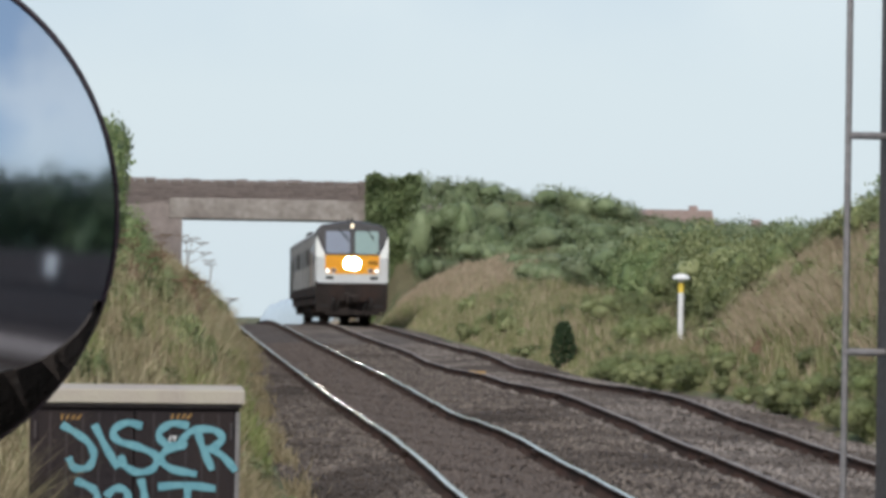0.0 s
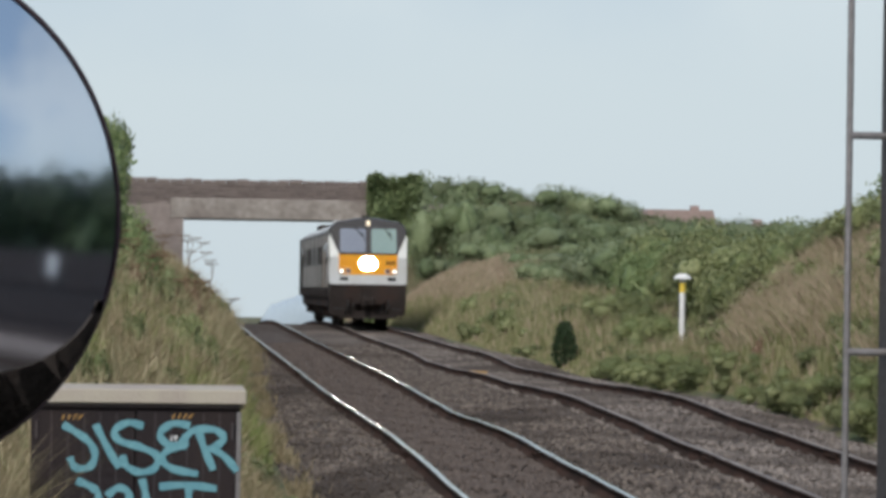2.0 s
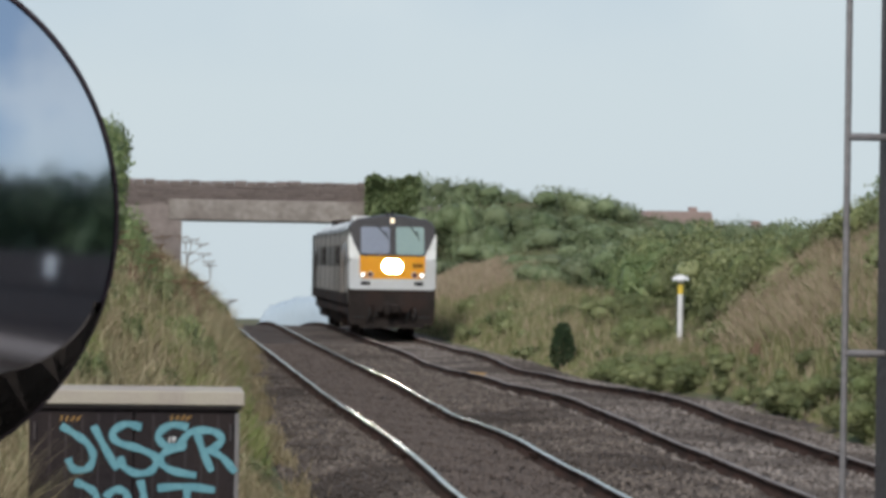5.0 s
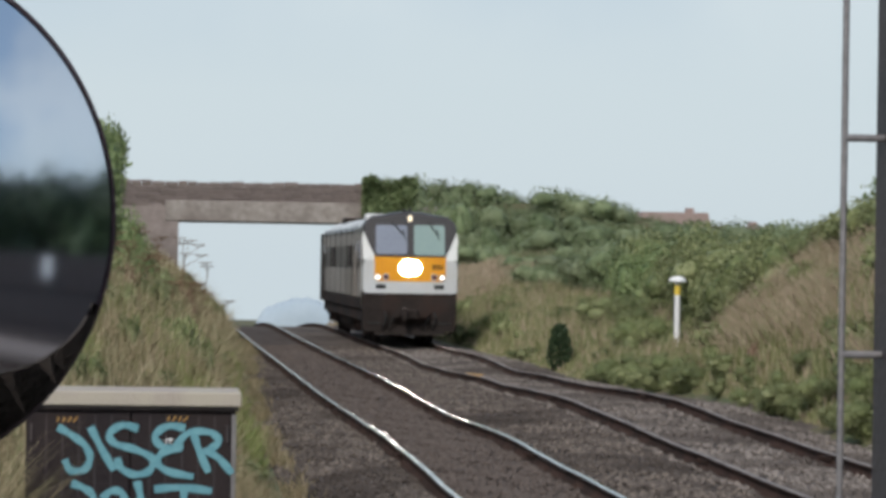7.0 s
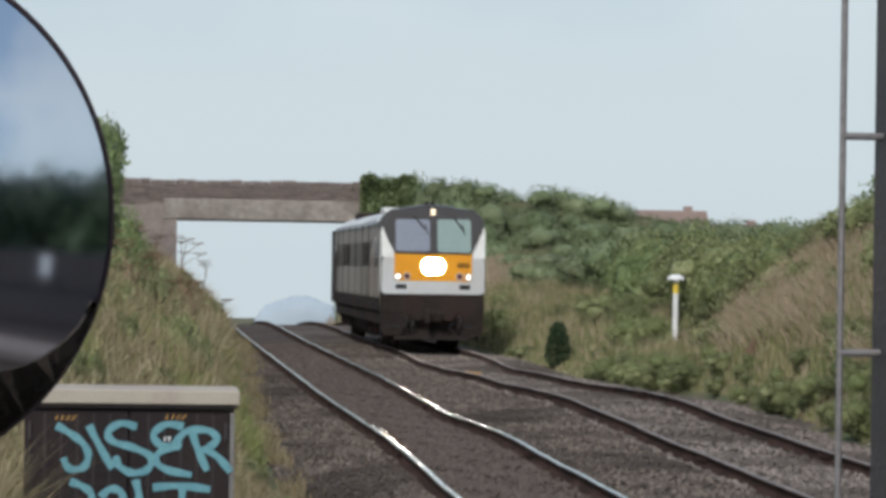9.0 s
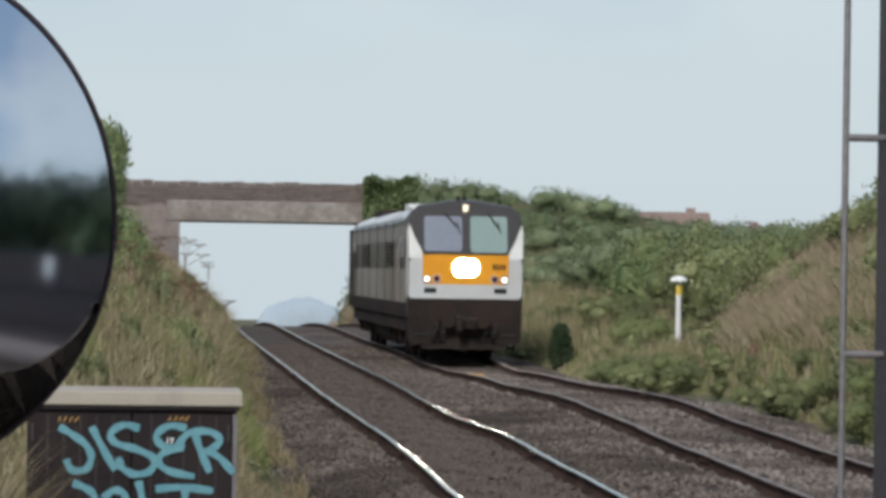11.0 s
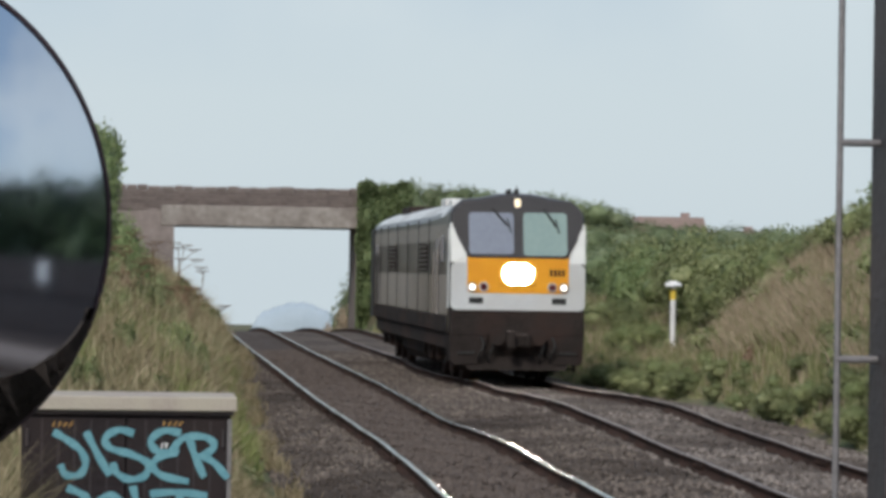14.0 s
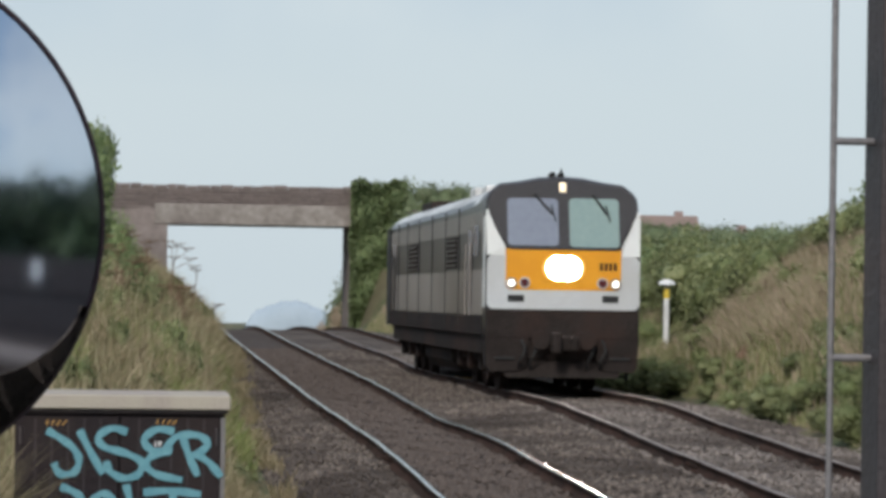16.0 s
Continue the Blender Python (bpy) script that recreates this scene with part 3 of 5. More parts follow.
        # lamps, vents and wipers
        lamp = part("marker_lamp", rod(B(), (s * 0.95, -0.06, 2.0), (s * 0.95, 0.02, 2.0), 0.1, n=20), M_SIDEGREY, loco, "round marker lamp bezel")
        part("lens", rod(B(), (s * 0.95, -0.075, 2.0), (s * 0.95, -0.055, 2.0), 0.056, n=20), M_MARK, lamp, "lit white lens")
        lamp = part("tail_lamp", rod(B(), (s * 0.71, -0.06, 2.01), (s * 0.71, 0.02, 2.01), 0.1, n=20), M_LGREY, loco, "round tail lamp bezel")
        part("lens", rod(B(), (s * 0.71, -0.075, 2.01), (s * 0.71, -0.055, 2.01), 0.075, n=20), M_REDLAMP, lamp, "unlit dark red lens")
        part("vent", box(B(), s * 0.86 - 0.15, s * 0.86 + 0.15, -0.03, 0.01, 1.66, 1.79, 0.01), M_BLACK, loco, "dark slotted vent")
        bm2 = prism(B(), [(s * 0.66, 0.5), (s * 0.8, 0.42), (s * 1.3, 0.4), (s * 1.37, 0.5), (s * 1.4, 1.05), (s * 0.6, 1.05)], 0.0, 0.55)
        part("corner_valance", bm2, M_UNDER, loco, "grimy brown corner valance")
        part("footstep", box(B(), s * 1.05 - 0.18, s * 1.05 + 0.18, -0.03, 0.02, 0.62, 0.67, 0.008), M_BLACK, loco, "recessed footstep")
        part("buffer", rod(rod(B(), (s * 0.42, -0.16, 0.98), (s * 0.42, 0.1, 0.98), 0.1, n=16), (s * 0.42, -0.2, 0.98), (s * 0.42, -0.16, 0.98), 0.17, n=20), M_UNDER, loco, "dark round buffing pad")
        for w0, w1 in ((-0.52, -0.2), (0.55, 0.8)):
            if (w0 < 0) == (s < 0):
                bm2 = B()
                for a, b in (((w0, 3.62), (w1, 3.26)),):
                    rod(bm2, (a[0], rake(a[1]) - 0.06, a[1]), (b[0], rake(b[1]) - 0.06, b[1]), 0.022, n=6)
                    rod(bm2, (b[0] - 0.02, rake(3.4) - 0.06, 3.42), (b[0] + 0.06, rake(3.1) - 0.05, 3.12), 0.016, n=6)
                part("wiper", bm2, M_BLACK, loco, "black windscreen wiper")
    # fleet number as plain bars
    for i in range(4):
        bx = 0.66 + i * 0.085
        slab("number_bar", [(bx, 2.24), (bx + 0.055, 2.24), (bx + 0.055, 2.38), (bx, 2.38)], M_UNDER, "", 0.038)
    # beading between amber panel and windows
    part("waist_bead", box(B(), -1.0, 1.0, -0.045, 0.0, 2.605, 2.64, 0.01), M_CHAR, loco)
    # headlight pair in the middle of the nose, discs oversized for glare
    cl = part("headlight_housing", box(B(), -0.385, 0.385, -0.05, 0.02, 2.045, 2.515, 0.012), M_YEL, loco, "rectangular headlight housing")
    for s in (-1, 1):
        part("headlight", rod(B(), (s * 0.1, -0.054 - 0.001 * s, 2.28), (s * 0.1, -0.03, 2.28), 0.21, n=24), M_HEAD, cl, "brightly lit round headlight")
    # discs added behind the lamps to paint their soft bloom
    for s in (-1, 1):
        part("bloom_disc", rod(B(), (s * 0.15, -0.0515, 2.28), (s * 0.15, -0.035, 2.28), 0.225, n=28), M_BLOOM, cl, "warm glowing disc added as bloom round the lamp")
    part("top_lamp", box(B(), -0.06, 0.06, rake(3.74) - 0.06, rake(3.74) + 0.1, 3.66, 3.83, 0.015), M_TOPMARK, loco, "small warm white top marker lamp")
    # horns and roof gear
    bm2 = B()
    for q in (-0.16, 0.0):
        rod(bm2, (q, 0.45, 3.98), (q, 0.85, 3.98), 0.06, 0.03, 10)
    box(bm2, -0.3, 0.2, 0.6, 0.8, 3.84, 3.94, 0.01)
    rod(bm2, (0.03, 0.7, 3.9), (0.03, 0.7, 4.1), 0.02, n=6)
    part("horn", bm2, M_BLACK, loco, "twin roof horns")
    for y0, y1, x0, x1, h in ((7.2, 8.2, -0.8, 0.8, 3.99), (10.2, 11.0, -0.4, 0.4, 4.0), (15.2, 17.6, -0.9, 0.9, 3.97), (2.6, 3.3, -1.12, -0.75, 3.86)):
        part("roof_hatch", box(B(), x0, x1, y0, y1, 3.6, h, 0.05), M_UNDER if y0 > 10 else M_ROOF, loco, "raised roof hatch")
    # front end below the nose
    part("apron", prism(B(), round_rect(-W + 0.02, W - 0.02, 1.02, 1.52, 0.06), -0.012, 0.1), M_UNDER, loco, "dark grimy apron")
    part("headstock", box(B(), -1.3, 1.3, 0.06, 0.5, 0.62, 1.06, 0.03), M_UNDER, loco, "grimy headstock")
    bm2 = box(B(), -0.19, 0.19, -0.3, 0.4, 0.78, 1.06, 0.04)
    box(bm2, -0.25, -0.08, -0.48, -0.2, 0.74, 1.12, 0.04)
    box(bm2, 0.1, 0.24, -0.42, -0.2, 0.78, 1.06, 0.04)
    part("coupler", bm2, M_UNDER, loco, "heavy knuckle coupler")
    for x in (-0.75, -0.55, 0.5, 0.72):
        bm2 = tube(B(), [Vector((x + 0.05 * math.sin(q * 0.8), 0.02 - 0.16 * math.sin(q / 7 * math.pi), 0.98 - q * 0.075)) for q in range(8)], 0.024)
        part("air_hose", bm2, M_BLACK, loco, "hanging brake hose")
    bm2 = prism(B(), [(-1.0, 0.3), (1.0, 0.3), (1.22, 0.6), (-1.22, 0.6)], -0.05, 0.02)
    for v in bm2.verts:
        v.co.y += (v.co.z - 0.16) * 0.35
    part("plough", bm2, M_UNDER, loco, "dark steel obstacle plough")
    for s in (-1, 1):
        bm2 = B()
        for k in range(3):
            box(bm2, s * 1.08 - 0.2, s * 1.08 + 0.2, 0.52, 0.8, 0.3 + k * 0.32, 0.34 + k * 0.32, 0.01)
        box(bm2, s * 1.28 - 0.01, s * 1.28 + 0.01, 0.5, 0.82, 0.25, 1.05, 0.005)
        part("step", bm2, M_UNDER, loco, "cab access steps")
    # underframe
    part("sill", box(B(), -1.33, 1.33, 0.4, 20.6, 0.98, 1.2, 0.03), M_UNDER, loco)
    part("fuel_tank", prism(B(), [(-1.2, 0.45), (-1.0, 0.22), (1.0, 0.22), (1.2, 0.45), (1.2, 1.0), (-1.2, 1.0)], 7.6, 13.2), M_UNDER, loco, "long dark fuel tank")
    wheels = []
    wb = B()
    for s in (-1, 1):
        rod(wb, (s * 0.76, 0, 0), (s * 0.9, 0, 0), 0.508, n=28)
        rod(wb, (s * 0.73, 0, 0), (s * 0.76, 0, 0), 0.545, n=28)
        for q in range(3):
            a = q * 2.094
            rod(wb, (s * 0.9, 0.3 * math.cos(a), 0.3 * math.sin(a)), (s * 0.92, 0.3 * math.cos(a), 0.3 * math.sin(a)), 0.05, n=8)
    rod(wb, (-0.76, 0, 0), (0.76, 0, 0), 0.1, n=12)
    wm = mesh_of("wheelset", wb, M_UNDER)
    for y0 in (2.1, 14.7):
        bm2 = B()
        for s in (-1, 1):
            box(bm2, s * 1.08 - 0.09, s * 1.08 + 0.09, y0 - 0.6, y0 + 4.7, 0.55, 0.85, 0.03)
            for q in range(3):
                yc = y0 + 0.2 + q * 1.85
                box(bm2, s * 1.12 - 0.12, s * 1.12 + 0.12, yc - 0.2, yc + 0.2, 0.36, 0.68, 0.04)
                rod(bm2, (s * 1.2, yc + 0.45, 0.6), (s * 1.2, yc + 0.45, 0.98), 0.09, n=10)
        box(bm2, -1.0, 1.0, y0 + 0.9, y0 + 1.3, 0.5, 0.9, 0.03)
        box(bm2, -1.0, 1.0, y0 + 2.7, y0 + 3.1, 0.5, 0.9, 0.03)
        bg = part("bogie", bm2, M_UNDER, loco, "three-axle bogie")
        for q in range(3):
            w = new("wheelset", wm)
            w.parent = bg
            w.location = (0, y0 + 0.2 + q * 1.85, 0.508)
            tagged(w, "steel wheelset")
            wheels.append(w)
    return loco, wheels


LOCO, WHEELS = build_loco()


# ---- greenery ----
def leaf_cloud(rng, centres, size, flat=0.5):
    """Folded leaf pieces, one small island each."""
    n = len(centres)
    a = rng.normal(size=(n, 3))
    a /= np.linalg.norm(a, axis=1)[:, None]
    b = np.cross(a, rng.normal(size=(n, 3)))
    b /= np.linalg.norm(b, axis=1)[:, None]
    s = size * rng.uniform(0.6, 1.4, (n, 1))
    nrm = np.cross(a, b)
    v = np.stack([centres - a * s, centres + b * s * flat + nrm * s * 0.15, centres + a * s, centres - b * s * flat + nrm * s * 0.15], 1)
    f = np.array([(0, 1, 2), (0, 2, 3)])
    return v.reshape(-1, 3), (f[None] + 4 * np.arange(n)[:, None, None]).reshape(-1, 3)


def bush_meshes(seed, n, leaf, lobes, squash, material):
    """Crown of lobes of leaves round twiggy cores, about one metre in radius."""
    rng = np.random.default_rng(seed)
    pts, vs, fs, off = [], [], [], 0
    cen = rng.normal(size=(lobes, 3)) * (0.42, 0.42, 0.3)
    cen[:, 2] = np.abs(cen[:, 2]) + 0.45
    rad = rng.uniform(0.3, 0.62, lobes)
    share = rad ** 2 / (rad ** 2).sum()
    for c, r, s in zip(cen, rad, share):
        k = int(n * s)
        d = rng.normal(size=(k, 3))
        d /= np.linalg.norm(d, axis=1)[:, None]
        rr = r * (1 - 0.35 * rng.random((k, 1)) ** 2 + 0.3 * rng.random((k, 1)) ** 3)
        p = c + d * rr * (1, 1, squash)
        p[:, 2] = np.maximum(p[:, 2], 0.0)
        pts.append(p)
    v, f = leaf_cloud(rng, np.concatenate(pts), leaf)
    vs, fs, off = [v], [f], len(v)
    bm = bmesh.new()
    for c, r in zip(cen, rad):
        g = bmesh.ops.create_icosphere(bm, subdivisions=2, radius=1.0)
        for w in g["verts"]:
            k = r * 0.78 * (0.85 + 0.35 * noise.noise(Vector(w.co) * 2 + Vector(c) * 7))
            w.co = Vector(c) + Vector((w.co.x * k, w.co.y * k, w.co.z * k * squash))
            w.co.z = max(w.co.z, -0.05)
    bm.verts.ensure_lookup_table()
    cv = np.array([w.co[:] for w in bm.verts])
    cf = np.array([[q.index for q in p.verts] for p in bm.faces])
    bm.free()
    vs.append(cv), fs.append(cf + off)
    allv = np.concatenate(vs)
    allv[:, 2] *= 1.15 / np.percentile(v[:, 2], 97)
    crown = raw_mesh("crown", allv, np.concatenate(fs), material)
    bm = bmesh.new()
    for i in range(5):
        a = i * 1.26 + seed
        rod(bm, (0.08 * math.cos(a), 0.08 * math.sin(a), -0.35), (0.35 * math.cos(a), 0.35 * math.sin(a), 0.6), 0.045, 0.015, 6)
    stems = mesh_of("stem", bm, M_BARK)
    return crown, stems


KINDS = {}


def bush(kind, x, y, r, h, label, group, category="bush", dz=0.0, z=None):
    crown, stems = KINDS[kind][random.randrange(len(KINDS[kind]))]
    e = tagged(new(category if category in ("tree", "weed") else "bush"), label, category, group)
    e.location = (x, y, (float(ground_z(x, y)) if z is None else z) + dz)
    e.rotation_euler = (0, 0, random.uniform(0, 6.28))
    e.scale = (r, r, h / 1.15)
    for n, me in (("crown", crown), ("stem", stems)):
        o = new(n, me)
        o.parent = e
    return e


KINDS["hedge"] = [bush_meshes(s, 2800, 0.045, 9, 0.9, M_LEAF) for s in (11, 12, 13, 14)]
KINDS["bramble"] = [bush_meshes(s, 4600, 0.042, 10, 0.85, M_LEAF2) for s in (21, 22, 23)]
KINDS["ivy"] = [bush_meshes(s, 3600, 0.05, 8, 1.0, M_IVY) for s in (31, 32)]
# fence trees borrow the conifer colour, their backlit shade put into the leaves
KINDS["dark"] = [bush_meshes(s, 1300, 0.09, 9, 1.1, M_FIR_AND_SHADE) for s in (51, 52, 53)]
KINDS["dry"] = [bush_meshes(s, 2200, 0.06, 7, 0.9, M_DRY) for s in (61, 62)]
KINDS["dock"] = [bush_meshes(s, 700, 0.07, 7, 1.2, M_DOCK) for s in (71, 72)]
KINDS["small"] = [bush_meshes(s, 900, 0.09, 6, 0.9, M_LEAF2) for s in (41, 42, 43)]


def build_bushes():
    rng = random.Random(17)
    # thick hedge on the ramp of the road, right of the bridge
    x = 12.2
    while x < 62:
        top = np.interp(x, [11, 14, 19, 23, 25.5, 28, 30.5, 34, 42, 62], [7.25, 7.4, 7.25, 6.9, 6.2, 5.5, 4.8, 4.85, 4.95, 4.9])
        for row, (dy, dt) in enumerate(((0, 0.0), (-4.5, 1.3), (-9.5, 2.6), (-16, 3.7))):
            r = rng.uniform(1.5, 2.3)
            if x < (12.9, 15.6, 16.5, 17.5)[row]:
                continue
            y = 166 + dy + rng.uniform(-1.3, 1.3)
            xx = x + rng.uniform(-0.7, 0.7)
            g = float(ground_z(xx, y))
            tp = top - dt + rng.uniform(-0.3, 0.15) - (row > 0) * 0.2
            h = max(1.8, min(4.6, tp - g + 0.4))
            bush("hedge", xx, y, r, h, "dense dark green hedge bush on the road bank", "hedge on the road bank", z=tp - h)
        x += rng.uniform(2.0, 2.6)
    for x, y, r, top in ((14.3, 165.0, 1.5, 6.85), (15.6, 164.4, 1.6, 6.85), (16.2, 159.5, 1.6, 6.0)):
        bush("hedge", x, y, r, 4.2, "dense dark green hedge bush on the road bank", "hedge on the road bank", z=top - 4.2)
    # dry growth just past the bridge
    for x, y, r, h, k in ((13.5, 192, 1.8, 4.4, "dry"), (12.3, 188, 0.9, 2.9, "dry"), (11.5, 186, 0.7, 1.8, "dry"), (15.0, 190, 1.8, 5.2, "hedge"), (14.3, 196, 1.5, 4.9, "hedge")):
        bush(k, x, y, r, h, "tan dry scrub past the bridge" if k == "dry" else "green scrub past the bridge", "scrub past the bridge", z=float(mirage_fall(y)) - 0.2)
    # brambles and scrub on the bank beside the line
    def scrub(rows, kind, label):
        for x, y, r, h, z in rows:
            top, z = z + h, float(ground_z(x, y)) - 0.15
            h = max(h * 0.7, top - z)
            bush(kind, x, y, max(r, h * 0.42), h, label, "scrub on the bank", z=z)

    def along(ya, yb, step, off, hgt, wide, kind, label, spread=0.25):
        """Growth in a belt along the bank, off metres up from its foot."""
        y = ya
        while y < yb:
            x = float(np.interp(y, *TOE_R)) + float(np.interp(y, (ya, yb), off)) + rng.uniform(-spread, spread)
            h = float(np.interp(y, (ya, yb), hgt)) * rng.uniform(0.75, 1.2)
            bush(kind, x, y, h * wide * rng.uniform(0.85, 1.15), h, label, "scrub on the bank", dz=-0.15)
            y += step * rng.uniform(0.8, 1.2)

    # leafy hedge along the brow of the bank
    along(53.5, 60, 1.0, (3.4, 3.3), (1.0, 0.65), 0.85, "bramble", "leafy green bramble on the brow of the bank")
    along(60, 74, 1.0, (3.2, 3.9), (1.2, 1.75), 0.65, "bramble", "leafy green bramble on the brow of the bank")
    along(61, 80, 1.5, (4.2, 5.0), (1.5, 1.8), 0.65, "bramble", "leafy green bramble on the brow of the bank", 0.5)
    along(74, 84, 1.4, (3.9, 4.2), (1.3, 1.5), 0.75, "ivy", "dark olive shrub on the brow of the bank")
    along(84, 100, 2.2, (4.4, 4.6), (1.5, 1.2), 0.75, "hedge", "green scrub bush on the grassy bank", 0.5)
    # tangle round the marker post
    along(56.5, 66.5, 0.65, (0.3, 0.3), (0.5, 0.5), 0.95, "bramble", "low green bramble at the foot of the bank", 0.2)
    along(58.5, 70, 0.6, (1.0, 1.4), (0.3, 0.45), 1.2, "bramble", "low green bramble on the grassy bank", 0.35)
    along(67, 75, 0.7, (1.8, 2.4), (0.7, 0.7), 0.9, "bramble", "low green bramble on the grassy bank", 0.4)
    # bushes at the foot of the dry slope
    along(39, 57, 0.85, (0.25, 0.3), (0.5, 0.38), 0.85, "bramble", "green bramble at the foot of the dry slope", 0.25)
    along(39.5, 47.5, 0.9, (0.9, 0.8), (0.65, 0.4), 0.8, "bramble", "green bramble at the foot of the dry slope", 0.3)
    along(40, 46, 1.1, (2.2, 2.3), (0.8, 0.6), 0.8, "bramble", "green bramble on the dry slope", 0.3)
    along(45, 53, 1.3, (2.7, 3.0), (0.5, 0.6), 0.8, "bramble", "green bramble on the dry slope", 0.4)
    for x, y, r, h in ((14.3, 56.2, 0.75, 1.35), (14.6, 54.8, 0.8, 1.6), (13.9, 52.5, 0.7, 1.3)):
        bush("ivy", x, y, r, h, "tall dark bush on the brow of the bank", "scrub on the bank", dz=-0.15)
    # scrub towards the bridge
    scrub([(14.99, 88, 1.0, 1.6, 1.06), (14.97, 92, 1.1, 1.6, 1.0), (14.7, 96, 0.9, 1.2, 0.99), (13.92, 104, 1.0, 1.2, 0.52),
           (21.72, 104, 1.5, 2.0, 1.68), (21.1, 108, 1.5, 2.0, 1.57), (15.78, 110, 1.2, 1.5, 0.84), (20.16, 112, 1.5, 2.0, 1.38),
           (18.93, 115, 1.5, 2.0, 1.05), (17.84, 118, 1.4, 1.8, 0.9), (15.37, 120, 1.2, 1.4, 0.92), (29.93, 128, 1.9, 2.6, 1.79),
           (28.4, 130, 1.9, 2.6, 1.79), (26.7, 134, 1.9, 2.6, 1.74), (24.48, 136, 1.9, 2.6, 1.55), (15.82, 138, 1.5, 1.8, 1.04),
           (20.06, 138, 1.7, 2.4, 1.09)],
          'hedge', 'green scrub bush on the grassy bank')
    # scrub towards the bridge
    scrub([(22.45, 138, 1.8, 2.4, 1.47), (18.2, 140, 1.7, 2.2, 1.01), (14.12, 148, 1.2, 1.6, 1.1)],
          'hedge', 'green scrub bush on the grassy bank')
    # far hedge line and trees behind the ramp
    for i in range(16):
        x = 42 + i * 2.6 + rng.uniform(-1, 1)
        bush("hedge", x, 225 + rng.uniform(-6, 6), rng.uniform(1.8, 2.6), rng.uniform(2.6, 3.2), "distant dark green tree on the skyline", "far hedge line", "tree", z=2.9 + rng.uniform(-0.3, 0.3))
    # tree and bushes on the top of the bank beside the bridge
    for x, y, r, h, z in ((-2.9, 154, 1.6, 4.0, 5.2), (-4.2, 150, 2.2, 5.0, 4.6), (-1.75, 120, 0.8, 1.2, 4.6), (-2.4, 110, 1.3, 2.0, 4.2), (-3.5, 100, 1.5, 2.2, 4.0), (-4.2, 130, 2.0, 3.0, 4.8)):
        bush("ivy", x, y, r, h, "leafy hawthorn bush on top of the bank", "bushes by the bridge", z=z)
    for x, y, r, h in ((-0.5, 60, 0.5, 1.5), (-0.85, 63, 0.6, 1.5), (-0.15, 57, 0.35, 1.1), (-1.3, 58, 0.7, 1.6), (0.3, 62, 0.3, 0.8)):
        bush("ivy", x, y, r, h, "leafy elder shoot rising from the grass", "shoots on the bank", dz=-0.1)
    # low green growth in the grass
    for i in range(64):
        y = rng.uniform(30, 80)
        x = float(np.interp(y, [31, 58, 85], [1.0, 1.5, 2.2])) - rng.uniform(0.3, 3.2)
        bush("small", x, y, rng.uniform(0.12, 0.32), rng.uniform(0.3, 0.75), "low leafy weed in the long grass", "weeds on the bank", "weed", dz=-0.05)
    for i in range(18):
        y = rng.uniform(42, 68)
        x = float(np.interp(y, [31, 58, 85], [0.6, 0.9, 1.6])) - rng.uniform(0.0, 2.6)
        bush("dock", x, y, rng.uniform(0.07, 0.14), rng.uniform(0.6, 0.85), "red-brown dock seed head in the long grass", "docks on the bank", "weed", dz=-0.05)
    for x, y in ((10.55, 58.4), (10.7, 57.6), (10.9, 52.2)):
        bush("dock", x, y, rng.uniform(0.2, 0.3), rng.uniform(0.35, 0.5), "red-brown dock clump beside the ballast", "docks by the ballast", "weed", dz=-0.05)
    for i in range(50):
        y = rng.uniform(38, 105)
        x = float(np.interp(y, *TOE_R)) + rng.uniform(0.15, 3.0)
        if 64 < y < 72.5 and x < 11.0:
            continue
        bush("small", x, y, rng.uniform(0.2, 0.5), rng.uniform(0.3, 0.7), "low green weed at the ballast edge", "weeds by the ballast", "weed", dz=-0.05)
    for x, y, r, h in ((1.05, 22.5, 0.3, 0.35), (0.85, 20.0, 0.25, 0.45), (1.2, 27, 0.3, 0.3), (-1.0, 17.6, 0.35, 0.4), (0.98, 30, 0.3, 0.3)):
        bush("small", x, y, r, h, "low green weed beside the cabinet", "weeds by the cabinet", "weed", dz=0.0)


build_bushes()


